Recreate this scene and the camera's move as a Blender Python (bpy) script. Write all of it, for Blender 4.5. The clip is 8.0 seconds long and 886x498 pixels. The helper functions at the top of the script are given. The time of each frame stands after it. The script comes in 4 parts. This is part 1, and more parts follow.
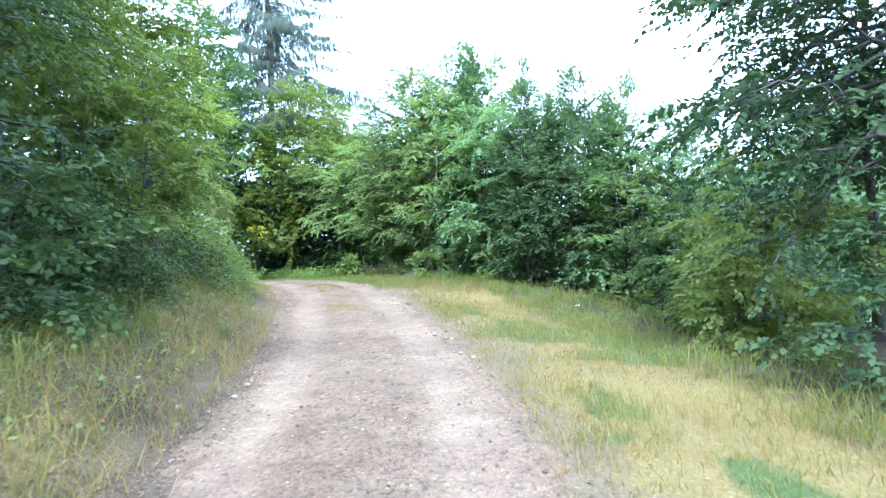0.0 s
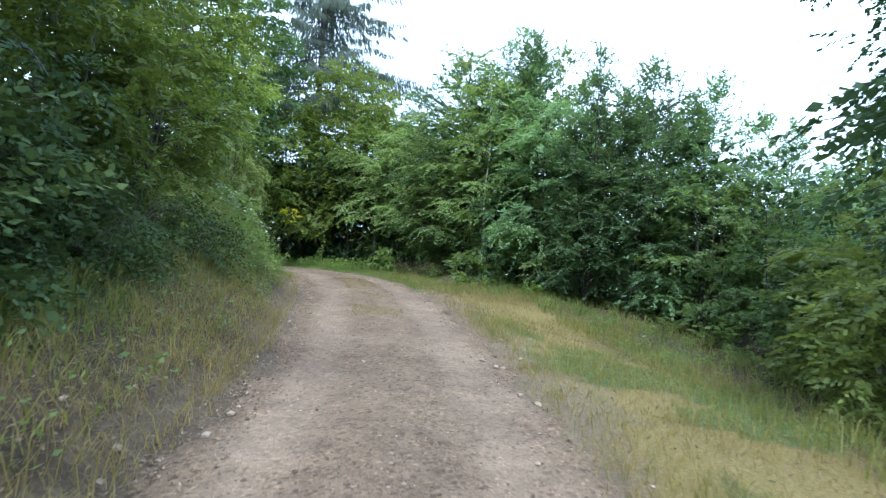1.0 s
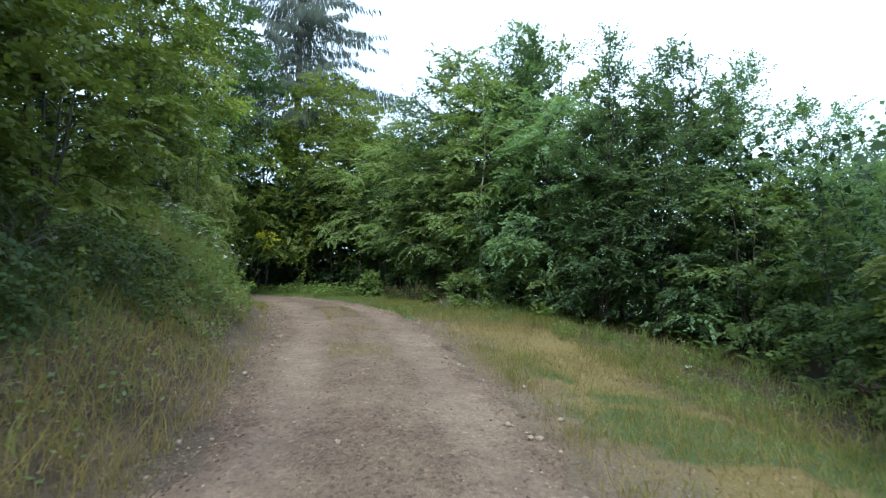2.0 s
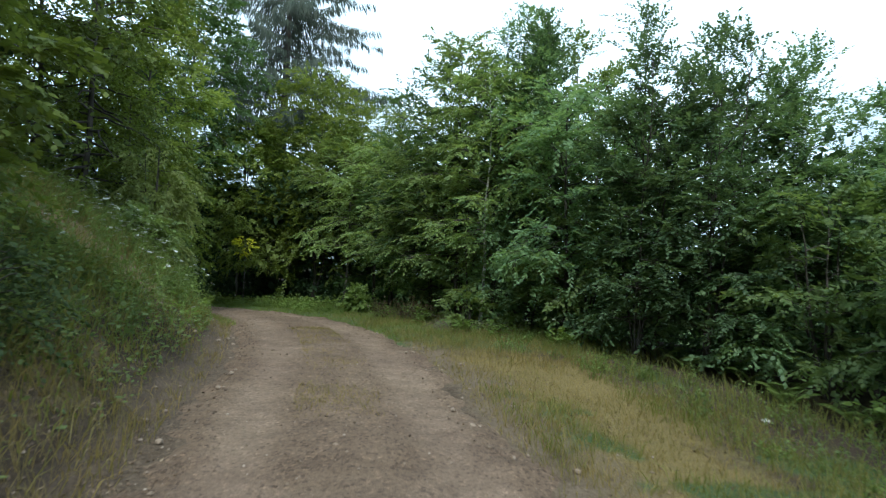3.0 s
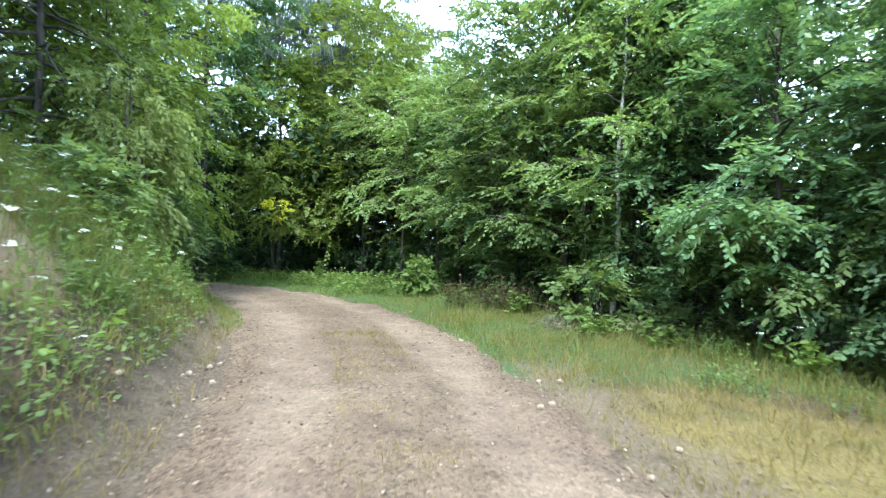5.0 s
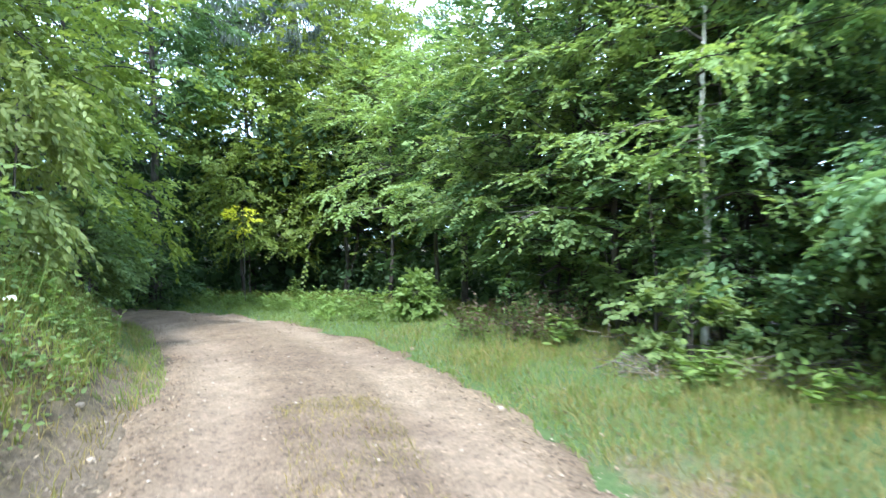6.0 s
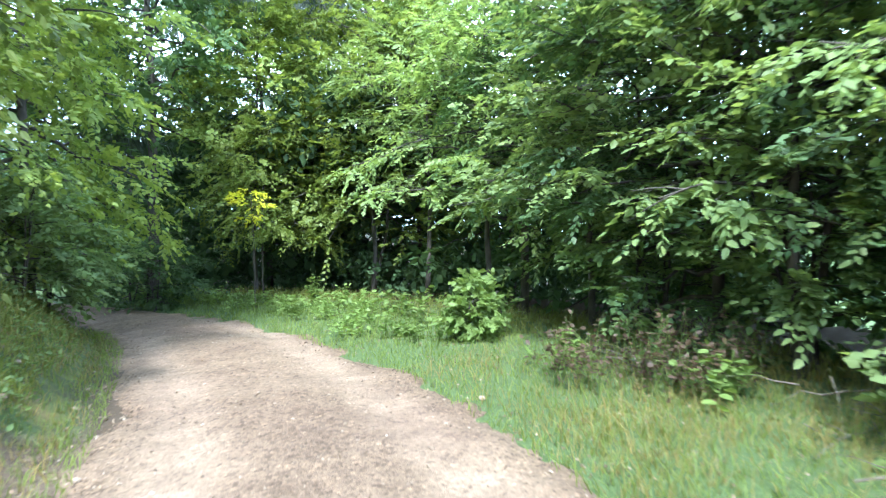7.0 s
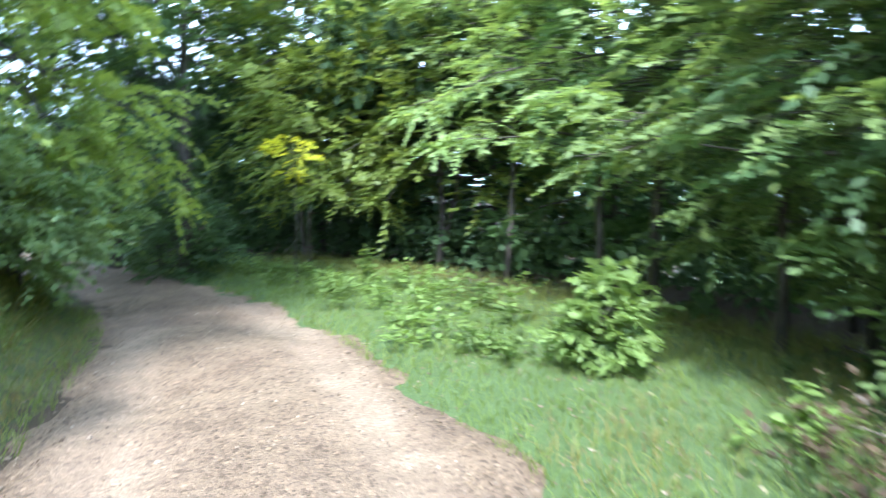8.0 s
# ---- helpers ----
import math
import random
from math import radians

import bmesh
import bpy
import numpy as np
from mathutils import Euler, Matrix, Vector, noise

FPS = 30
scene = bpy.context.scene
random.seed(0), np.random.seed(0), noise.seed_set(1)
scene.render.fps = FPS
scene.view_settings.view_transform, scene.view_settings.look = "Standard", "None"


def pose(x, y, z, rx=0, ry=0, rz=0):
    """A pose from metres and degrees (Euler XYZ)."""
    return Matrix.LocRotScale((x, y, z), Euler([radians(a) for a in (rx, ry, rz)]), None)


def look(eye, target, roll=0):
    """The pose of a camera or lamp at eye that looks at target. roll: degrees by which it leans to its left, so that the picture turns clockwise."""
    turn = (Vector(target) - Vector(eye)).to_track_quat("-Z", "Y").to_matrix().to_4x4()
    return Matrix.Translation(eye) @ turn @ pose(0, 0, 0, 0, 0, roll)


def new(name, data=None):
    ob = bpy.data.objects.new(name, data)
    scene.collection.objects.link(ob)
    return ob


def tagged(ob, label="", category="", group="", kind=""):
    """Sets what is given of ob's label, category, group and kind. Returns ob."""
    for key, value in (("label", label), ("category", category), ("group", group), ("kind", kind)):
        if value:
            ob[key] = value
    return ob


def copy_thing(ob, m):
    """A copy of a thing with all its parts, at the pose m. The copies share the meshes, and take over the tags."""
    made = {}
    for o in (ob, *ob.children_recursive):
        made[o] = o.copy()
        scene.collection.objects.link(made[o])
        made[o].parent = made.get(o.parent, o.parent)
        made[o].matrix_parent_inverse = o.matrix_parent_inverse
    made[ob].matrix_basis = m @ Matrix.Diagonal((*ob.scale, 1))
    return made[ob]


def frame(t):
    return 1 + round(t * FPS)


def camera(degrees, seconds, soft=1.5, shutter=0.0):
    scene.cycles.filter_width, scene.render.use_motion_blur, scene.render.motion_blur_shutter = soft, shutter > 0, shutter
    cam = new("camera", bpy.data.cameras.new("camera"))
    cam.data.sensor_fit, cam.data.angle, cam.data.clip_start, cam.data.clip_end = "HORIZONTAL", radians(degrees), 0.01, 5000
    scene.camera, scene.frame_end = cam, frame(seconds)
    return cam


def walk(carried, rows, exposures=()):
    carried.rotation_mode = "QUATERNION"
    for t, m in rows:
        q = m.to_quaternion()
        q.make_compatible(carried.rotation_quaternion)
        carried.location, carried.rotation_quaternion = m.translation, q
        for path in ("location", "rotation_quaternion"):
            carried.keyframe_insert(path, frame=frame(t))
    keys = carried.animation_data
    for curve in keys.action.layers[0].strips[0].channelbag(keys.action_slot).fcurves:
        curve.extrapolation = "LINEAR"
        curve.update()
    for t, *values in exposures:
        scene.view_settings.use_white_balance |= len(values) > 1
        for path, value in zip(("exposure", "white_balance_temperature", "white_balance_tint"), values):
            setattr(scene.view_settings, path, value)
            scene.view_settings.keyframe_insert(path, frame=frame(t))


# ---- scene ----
# ---------------------------------------------------------------- camera
cam = camera(72.6, 8.0, soft=1.25, shutter=0.32)
PATH = [
    (0, (0.022, 0.425, 1.621), (0.022, 2.425, 1.613), -2.1),
    (0.5, (-0.202, 1.271, 1.617), (-0.167, 3.27, 1.635), 0.7),
    (1, (-0.302, 2.228, 1.611), (-0.411, 4.225, 1.608), 3.8),
    (1.2, (-0.337, 2.618, 1.61), (-0.447, 4.614, 1.652), 2.1),
    (2.3, (-0.63, 4.877, 1.62), (-0.687, 6.874, 1.698), 2.1),
    (2.5, (-0.69, 5.292, 1.611), (-0.721, 7.289, 1.706), 3.0),
    (3, (-0.811, 6.429, 1.689), (-0.852, 8.426, 1.793), 2.7),
    (3.5, (-1.04, 7.509, 1.723), (-1.04, 9.505, 1.85), 2.3),
    (4, (-1.29, 8.692, 1.779), (-1.451, 10.685, 1.823), 3.7),
    (4.2, (-1.372, 9.137, 1.778), (-1.618, 11.122, 1.817), 1.1),
    (4.5, (-1.598, 9.868, 1.778), (-1.817, 11.856, 1.802), 1.6),
    (4.7, (-1.706, 10.385, 1.785), (-1.919, 12.374, 1.773), 1.6),
    (5.8, (-2.269, 13.501, 1.839), (-2.399, 15.497, 1.809), 2.2),
    (6, (-2.41, 14.043, 1.856), (-2.567, 16.037, 1.848), -1.0),
    (6.5, (-2.756, 15.326, 1.913), (-2.99, 17.312, 1.929), -1.8),
    (7, (-3.161, 16.714, 1.945), (-3.396, 18.7, 1.895), -1.0),
    (7.5, (-3.538, 18.116, 1.991), (-3.787, 20.1, 2.036), -4.1),
    (7.6, (-3.621, 18.392, 1.991), (-3.961, 20.363, 2.024), -6.3),
    (7.8, (-3.796, 18.922, 1.996), (-4.055, 20.901, 1.858), -5.7),
    (8, (-3.947, 19.404, 1.999), (-4.375, 21.349, 1.818), 0.4),
]
EXPOSURES = [(0.0, 1.7, 4650, 8), (0.5, 1.15, 4750, 7), (1.0, 0.72, 4900, 6), (2.5, 0.08, 5200, 4), (3.0, -0.12, 5300, 2), (3.5, -0.25, 5400, 2), (4.0, -0.05, 5400, 2), (4.5, 0.85, 5200, 2), (6.0, 1.78, 4950, 5), (6.5, 1.98, 4950, 6), (7.0, 2.12, 4900, 7), (7.5, 2.25, 4900, 8), (8.0, 2.2, 4900, 8)]
walk(cam, [(t, look(eye, target, roll)) for t, eye, target, roll in PATH], EXPOSURES)


# ---------------------------------------------------------------- light
SUN_HEIGHT, SUN_FROM = 52.0, 181.0          # degrees above the horizon, compass degrees (0 = +y, clockwise)
world = bpy.data.worlds.new("hazy_sky")
scene.world = world
world.use_nodes = True
wn, wl = world.node_tree.nodes, world.node_tree.links
wn.clear()
sky = wn.new("ShaderNodeTexSky")
sky.sky_type, sky.sun_disc = "NISHITA", False
sky.sun_elevation, sky.sun_rotation = radians(SUN_HEIGHT), radians(SUN_FROM)
sky.air_density, sky.dust_density = 1.0, 3.0
sky_bg = wn.new("ShaderNodeBackground")
sky_bg.inputs["Strength"].default_value = 0.08
wl.new(sky.outputs[0], sky_bg.inputs["Color"])
coords = wn.new("ShaderNodeTexCoord")
veil = wn.new("ShaderNodeTexNoise")           # thin bright cloud over the blue
veil.inputs["Scale"].default_value, veil.inputs["Detail"].default_value = 1.6, 6.0
wl.new(coords.outputs["Generated"], veil.inputs["Vector"])
veil_ramp = wn.new("ShaderNodeValToRGB")
veil_ramp.color_ramp.elements[0].position, veil_ramp.color_ramp.elements[1].position = 0.38, 0.56
veil_ramp.color_ramp.elements[0].color = (0.2, 0.2, 0.2, 1)
wl.new(veil.outputs[0], veil_ramp.inputs[0])
cloud_bg = wn.new("ShaderNodeBackground")
cloud_bg.inputs["Color"].default_value, cloud_bg.inputs["Strength"].default_value = (0.86, 0.94, 1.0, 1), 1.9
mix_bg = wn.new("ShaderNodeMixShader")
wl.new(veil_ramp.outputs[0], mix_bg.inputs[0])
wl.new(sky_bg.outputs[0], mix_bg.inputs[1])
wl.new(cloud_bg.outputs[0], mix_bg.inputs[2])
world_out = wn.new("ShaderNodeOutputWorld")
wl.new(mix_bg.outputs[0], world_out.inputs[0])

sun_data = bpy.data.lights.new("sun", "SUN")
sun_data.energy, sun_data.angle, sun_data.color = 3.3, radians(5), (1.0, 0.91, 0.74)
sun = new("sun", sun_data)
_az, _el = radians(SUN_FROM), radians(SUN_HEIGHT)
sun.matrix_world = look((30 * math.sin(_az) * math.cos(_el), 30 * math.cos(_az) * math.cos(_el), 30 * math.sin(_el)), (0, 0, 0))


# ---------------------------------------------------------------- materials
def node_mat(name):
    m = bpy.data.materials.new(name)
    m.use_nodes = True
    n, l = m.node_tree.nodes, m.node_tree.links
    return m, n, l, n["Principled BSDF"], n["Material Output"]


def ramp(n, stops):
    r = n.new("ShaderNodeValToRGB")
    e = r.color_ramp.elements
    while len(e) < len(stops):
        e.new(0.5)
    for el, (p, c) in zip(e, stops):
        el.position, el.color = p, (*c, 1)
    return r


def tex_noise(n, l, scale, detail=4.0, rough=0.55, space="Object"):
    c = n.new("ShaderNodeTexCoord")
    t = n.new("ShaderNodeTexNoise")
    t.inputs["Scale"].default_value, t.inputs["Detail"].default_value, t.inputs["Roughness"].default_value = scale, detail, rough
    l.new(c.outputs[space], t.inputs["Vector"])
    return t


def mix_rgb(n, l, fac, a, b, blend="MIX"):
    m = n.new("ShaderNodeMix")
    m.data_type, m.blend_type = "RGBA", blend
    for sock, v in ((m.inputs[0], fac), (m.inputs[6], a), (m.inputs[7], b)):
        if hasattr(v, "is_output"):
            l.new(v, sock)
        elif isinstance(v, tuple):
            sock.default_value = (*v, 1)
        else:
            sock.default_value = v
    return m.outputs[2]


def leaf_mat(name, stops, gloss=0.5, sheen=0.35, through_part=0.5, through_tint=(1.3, 1.25, 0.65), spread=0.25):
    """Leaves: each leaf its own shade, each plant a shade of its own, light passing through the blade."""
    m, n, l, bsdf, out = node_mat(name)
    geo, info = n.new("ShaderNodeNewGeometry"), n.new("ShaderNodeObjectInfo")
    r = ramp(n, stops)
    patch = tex_noise(n, l, 1.3, 2.0)
    add = n.new("ShaderNodeMath"); add.operation = "MULTIPLY_ADD"
    l.new(geo.outputs["Random Per Island"], add.inputs[0]); add.inputs[1].default_value = 0.42
    sub = n.new("ShaderNodeMath"); sub.operation = "MULTIPLY"; sub.inputs[1].default_value = 0.6
    l.new(patch.outputs[0], sub.inputs[0])
    l.new(sub.outputs[0], add.inputs[2])
    l.new(add.outputs[0], r.inputs[0])
    hsv = n.new("ShaderNodeHueSaturation")
    vary = n.new("ShaderNodeMapRange")
    vary.inputs[3].default_value, vary.inputs[4].default_value = 1 - spread, 1 + spread
    l.new(info.outputs["Random"], vary.inputs[0])
    l.new(vary.outputs[0], hsv.inputs["Value"])
    l.new(r.outputs[0], hsv.inputs["Color"])
    l.new(hsv.outputs[0], bsdf.inputs["Base Color"])
    bsdf.inputs["Roughness"].default_value = gloss
    bsdf.inputs["Specular IOR Level"].default_value = sheen
    tr = n.new("ShaderNodeBsdfTranslucent")
    l.new(mix_rgb(n, l, 1.0, hsv.outputs[0], through_tint, "MULTIPLY"), tr.inputs["Color"])
    mx = n.new("ShaderNodeMixShader")
    mx.inputs[0].default_value = through_part
    l.new(bsdf.outputs[0], mx.inputs[1]); l.new(tr.outputs[0], mx.inputs[2])
    l.new(mx.outputs[0], out.inputs["Surface"])
    return m


def bark_mat(name, dark, light, scale=9.0, band=3.0):
    m, n, l, bsdf, out = node_mat(name)
    c = n.new("ShaderNodeTexCoord"); mp = n.new("ShaderNodeMapping")
    mp.inputs["Scale"].default_value = (scale, scale, scale / band)
    l.new(c.outputs["Object"], mp.inputs["Vector"])
    t = n.new("ShaderNodeTexNoise"); t.inputs["Scale"].default_value, t.inputs["Detail"].default_value = 1.0, 8.0
    l.new(mp.outputs[0], t.inputs["Vector"])
    r = ramp(n, [(0.32, dark), (0.68, light)])
    l.new(t.outputs[0], r.inputs[0]); l.new(r.outputs[0], bsdf.inputs["Base Color"])
    b = n.new("ShaderNodeBump"); b.inputs["Strength"].default_value, b.inputs["Distance"].default_value = 0.6, 0.02
    l.new(t.outputs[0], b.inputs["Height"]); l.new(b.outputs[0], bsdf.inputs["Normal"])
    bsdf.inputs["Roughness"].default_value = 0.9
    return m


def piece_mat(name, stops, rough=0.9, spec=0.2):
    """Loose pieces (blades, stones, flakes): each island its own colour."""
    m, n, l, bsdf, out = node_mat(name)
    geo = n.new("ShaderNodeNewGeometry")
    r = ramp(n, stops)
    l.new(geo.outputs["Random Per Island"], r.inputs[0])
    l.new(r.outputs[0], bsdf.inputs["Base Color"])
    bsdf.inputs["Roughness"].default_value = rough
    bsdf.inputs["Specular IOR Level"].default_value = spec
    return m


LEAF_HORNBEAM = leaf_mat("leaf_hornbeam", [(0, (0.092, 0.16, 0.084)), (0.5, (0.16, 0.246, 0.122)), (0.8, (0.235, 0.325, 0.155)), (1, (0.33, 0.39, 0.16))])
LEAF_HAZEL = leaf_mat("leaf_hazel", [(0, (0.112, 0.176, 0.07)), (0.5, (0.19, 0.268, 0.1)), (1, (0.3, 0.38, 0.145))])
LEAF_LIME = leaf_mat("leaf_lime", [(0, (0.12, 0.178, 0.066)), (0.5, (0.2, 0.272, 0.096)), (1, (0.315, 0.382, 0.135))])
# foliage low on the bank, with the shade that lies there painted into its green
LEAF_BANK_SHADE = leaf_mat("leaf_bank_shade", [(0, (0.04, 0.068, 0.026)), (0.6, (0.066, 0.096, 0.034)), (1, (0.11, 0.135, 0.048))], 0.65, 0.15, 0.3)
# deep green, darkened further to put the shade of wood and thicket into the leaves
LEAF_DEEP_SHADE = leaf_mat("leaf_deep_shade", [(0, (0.036, 0.064, 0.03)), (0.6, (0.064, 0.104, 0.046)), (1, (0.105, 0.155, 0.066))], 0.6, 0.18, 0.35)
LEAF_MAPLE = leaf_mat("leaf_maple", [(0, (0.088, 0.125, 0.026)), (0.5, (0.15, 0.198, 0.04)), (1, (0.255, 0.308, 0.066))], through_part=0.42)
LEAF_PALE = leaf_mat("leaf_pale", [(0, (0.16, 0.205, 0.06)), (0.5, (0.26, 0.31, 0.092)), (1, (0.37, 0.42, 0.145))])
# birch leaves; the far hillside also takes this paler tone as its haze
LEAF_BIRCH_AND_HAZE = leaf_mat("leaf_birch_and_haze", [(0, (0.1, 0.165, 0.085)), (0.6, (0.165, 0.25, 0.125)), (1, (0.27, 0.33, 0.17))])
# second maple leaf tone, its brightness set to how lit those crowns look
LEAF_MAPLE_LIGHTER = leaf_mat("leaf_maple_lighter", [(0, (0.122, 0.17, 0.036)), (0.5, (0.206, 0.268, 0.056)), (1, (0.33, 0.385, 0.086))])
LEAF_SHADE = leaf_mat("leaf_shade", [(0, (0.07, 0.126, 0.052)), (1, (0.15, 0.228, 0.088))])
LEAF_YELLOW = leaf_mat("leaf_yellow", [(0.0, (0.37, 0.41, 0.03)), (1.0, (0.68, 0.65, 0.05))])
LEAF_RUST = leaf_mat("leaf_rust", [(0.0, (0.06, 0.042, 0.03)), (0.6, (0.12, 0.085, 0.055)), (1.0, (0.24, 0.165, 0.09))], through_tint=(1.1, 0.95, 0.8))
LEAF_HERB = leaf_mat("leaf_herb", [(0, (0.12, 0.18, 0.046)), (0.5, (0.2, 0.28, 0.078)), (1, (0.31, 0.4, 0.13))])
NEEDLES = leaf_mat("needles", [(0.0, (0.06, 0.082, 0.056)), (0.6, (0.1, 0.13, 0.09)), (1.0, (0.165, 0.185, 0.13))], through_part=0.15)
BARK = bark_mat("bark_grey_brown", (0.032, 0.027, 0.022), (0.11, 0.095, 0.08))
BARK_PALE = bark_mat("bark_pale", (0.34, 0.32, 0.28), (0.66, 0.63, 0.57), 6.0, 0.4)
TWIG = bark_mat("dead_wood", (0.07, 0.055, 0.045), (0.24, 0.2, 0.16), 20.0, 2.0)
GRASS_GREEN = leaf_mat("grass_green", [(0, (0.105, 0.14, 0.028)), (0.45, (0.185, 0.21, 0.05)), (0.75, (0.3, 0.285, 0.095)), (1, (0.44, 0.37, 0.18))], spread=0.0)
GRASS_FRESH = leaf_mat("grass_fresh", [(0, (0.1, 0.145, 0.033)), (0.5, (0.172, 0.228, 0.053)), (0.85, (0.275, 0.315, 0.09)), (1, (0.4, 0.37, 0.16))], spread=0.0)
GRASS_DRY = leaf_mat("grass_dry", [(0.0, (0.10, 0.13, 0.03)), (0.35, (0.23, 0.21, 0.065)), (0.75, (0.38, 0.29, 0.105)), (1.0, (0.49, 0.4, 0.18))], through_tint=(1.1, 1.0, 0.8), spread=0.0)
STONES = piece_mat("stones", [(0.0, (0.085, 0.06, 0.042)), (0.5, (0.2, 0.15, 0.108)), (0.85, (0.29, 0.225, 0.165)), (1.0, (0.4, 0.33, 0.26))])
FLAKES = piece_mat("fallen_leaves", [(0.0, (0.07, 0.048, 0.032)), (0.6, (0.17, 0.118, 0.075)), (0.93, (0.26, 0.19, 0.125)), (1.0, (0.36, 0.285, 0.19))])
PETAL = piece_mat("petals", [(0.0, (0.42, 0.43, 0.33)), (1.0, (0.74, 0.74, 0.66))])
PAPER = piece_mat("paper", [(0.0, (0.78, 0.77, 0.74)), (1.0, (0.82, 0.81, 0.78))], 0.7)


def gravel_mat():
    """Pale tan gravel: packed fine dust in the wheel ruts, looser pebbles between and beside them."""
    m, n, l, bsdf, out = node_mat("gravel_track")
    big, mid, fine = tex_noise(n, l, 0.5, 4), tex_noise(n, l, 3.2, 6, 0.6), tex_noise(n, l, 70.0, 6, 0.7)
    c = n.new("ShaderNodeTexCoord")
    track = n.new("ShaderNodeAttribute"); track.attribute_name = "worn"
    base = ramp(n, [(0.3, (0.157, 0.114, 0.08)), (0.52, (0.21, 0.156, 0.111)), (0.75, (0.262, 0.199, 0.146))])
    l.new(mid.outputs[0], base.inputs[0])
    rut = ramp(n, [(0.1, (0.9, 0.88, 0.84)), (0.75, (1.1, 1.1, 1.1))])
    l.new(track.outputs["Fac"], rut.inputs[0])
    col = mix_rgb(n, l, 1.0, base.outputs[0], rut.outputs[0], "MULTIPLY")
    dust = ramp(n, [(0.4, (0.86, 0.82, 0.8)), (0.62, (1.1, 1.09, 1.06))])
    l.new(big.outputs[0], dust.inputs[0])
    col = mix_rgb(n, l, 1.0, col, dust.outputs[0], "MULTIPLY")
    loose = n.new("ShaderNodeMapRange")           # how far the pebbles show
    loose.inputs[1].default_value, loose.inputs[2].default_value, loose.inputs[3].default_value, loose.inputs[4].default_value = 0.15, 0.95, 1.0, 0.7
    l.new(track.outputs["Fac"], loose.inputs[0])
    height_in = fine.outputs[0]
    for scale, stops in ((38.0, [(0.0, (0.36, 0.33, 0.31)), (0.35, (0.9, 0.88, 0.86)), (0.8, (1.1, 1.08, 1.06)), (1.0, (1.8, 1.74, 1.68))]), (95.0, [(0.0, (0.65, 0.63, 0.6)), (0.5, (1.0, 0.99, 0.98)), (1.0, (1.35, 1.32, 1.28))])):
        v = n.new("ShaderNodeTexVoronoi"); v.inputs["Scale"].default_value = scale
        l.new(c.outputs["Object"], v.inputs["Vector"])
        peb = ramp(n, stops)
        l.new(v.outputs["Color"], peb.inputs[0])
        col = mix_rgb(n, l, loose.outputs[0], col, peb.outputs[0], "MULTIPLY")
        h = n.new("ShaderNodeMath"); h.operation = "MULTIPLY_ADD"; h.inputs[1].default_value = -0.45
        l.new(v.outputs["Distance"], h.inputs[0]); l.new(height_in, h.inputs[2])
        height_in = h.outputs[0]
    l.new(col, bsdf.inputs["Base Color"])
    b = n.new("ShaderNodeBump"); b.inputs["Distance"].default_value = 0.012
    l.new(loose.outputs[0], b.inputs["Strength"])
    l.new(height_in, b.inputs["Height"]); l.new(b.outputs[0], bsdf.inputs["Normal"])
    bsdf.inputs["Roughness"].default_value = 0.95
    return m


def ground_mat():
    """Soil with leaf mould; straw and turf where the plan says they grow."""
    m, n, l, bsdf, out = node_mat("woodland_ground")
    mid, fine = tex_noise(n, l, 3.0, 6, 0.65), tex_noise(n, l, 34.0, 6, 0.7)
    soil = ramp(n, [(0.3, (0.04, 0.028, 0.017)), (0.7, (0.115, 0.08, 0.046))])
    straw = ramp(n, [(0.3, (0.12, 0.09, 0.03)), (0.7, (0.31, 0.235, 0.08))])
    turf = ramp(n, [(0.3, (0.045, 0.075, 0.02)), (0.7, (0.11, 0.155, 0.045))])
    sand = ramp(n, [(0.3, (0.26, 0.175, 0.095)), (0.7, (0.42, 0.30, 0.175))])
    grit = ramp(n, [(0.32, (0.07, 0.048, 0.03)), (0.52, (0.14, 0.1, 0.064)), (0.7, (0.26, 0.195, 0.13))])
    earth = ramp(n, [(0.3, (0.115, 0.082, 0.05)), (0.55, (0.2, 0.15, 0.095)), (0.72, (0.3, 0.235, 0.155))])
    for r in (soil, straw, turf, sand, grit, earth):
        l.new(fine.outputs[0], r.inputs[0])
    col = soil.outputs[0]
    for key, r in (("turf", turf), ("straw", straw), ("sand", sand), ("grit", grit), ("earth", earth)):
        a = n.new("ShaderNodeAttribute"); a.attribute_name = key
        s = n.new("ShaderNodeMath"); s.operation = "MULTIPLY_ADD"; s.inputs[1].default_value = 0.9
        l.new(mid.outputs[0], s.inputs[0]); l.new(a.outputs["Fac"], s.inputs[2])
        k = n.new("ShaderNodeMapRange"); k.inputs[1].default_value, k.inputs[2].default_value = 0.72, 1.05
        l.new(s.outputs[0], k.inputs[0])
        col = mix_rgb(n, l, k.outputs[0], col, r.outputs[0])
    l.new(col, bsdf.inputs["Base Color"])
    b = n.new("ShaderNodeBump"); b.inputs["Strength"].default_value, b.inputs["Distance"].default_value = 0.9, 0.03
    l.new(fine.outputs[0], b.inputs["Height"]); l.new(b.outputs[0], bsdf.inputs["Normal"])
    bsdf.inputs["Roughness"].default_value = 1.0
    return m


GRAVEL, GROUND = gravel_mat(), ground_mat()


# ---------------------------------------------------------------- the lie of the land
def lattice(ix, iy, seed):
    h = (ix * 374761393 + iy * 668265263 + seed * 974711) & 0x7FFFFFFF
    h = ((h ^ (h >> 13)) * 1274126177) & 0x7FFFFFFF
    return ((h ^ (h >> 16)) & 0xFFFF) / 65535.0


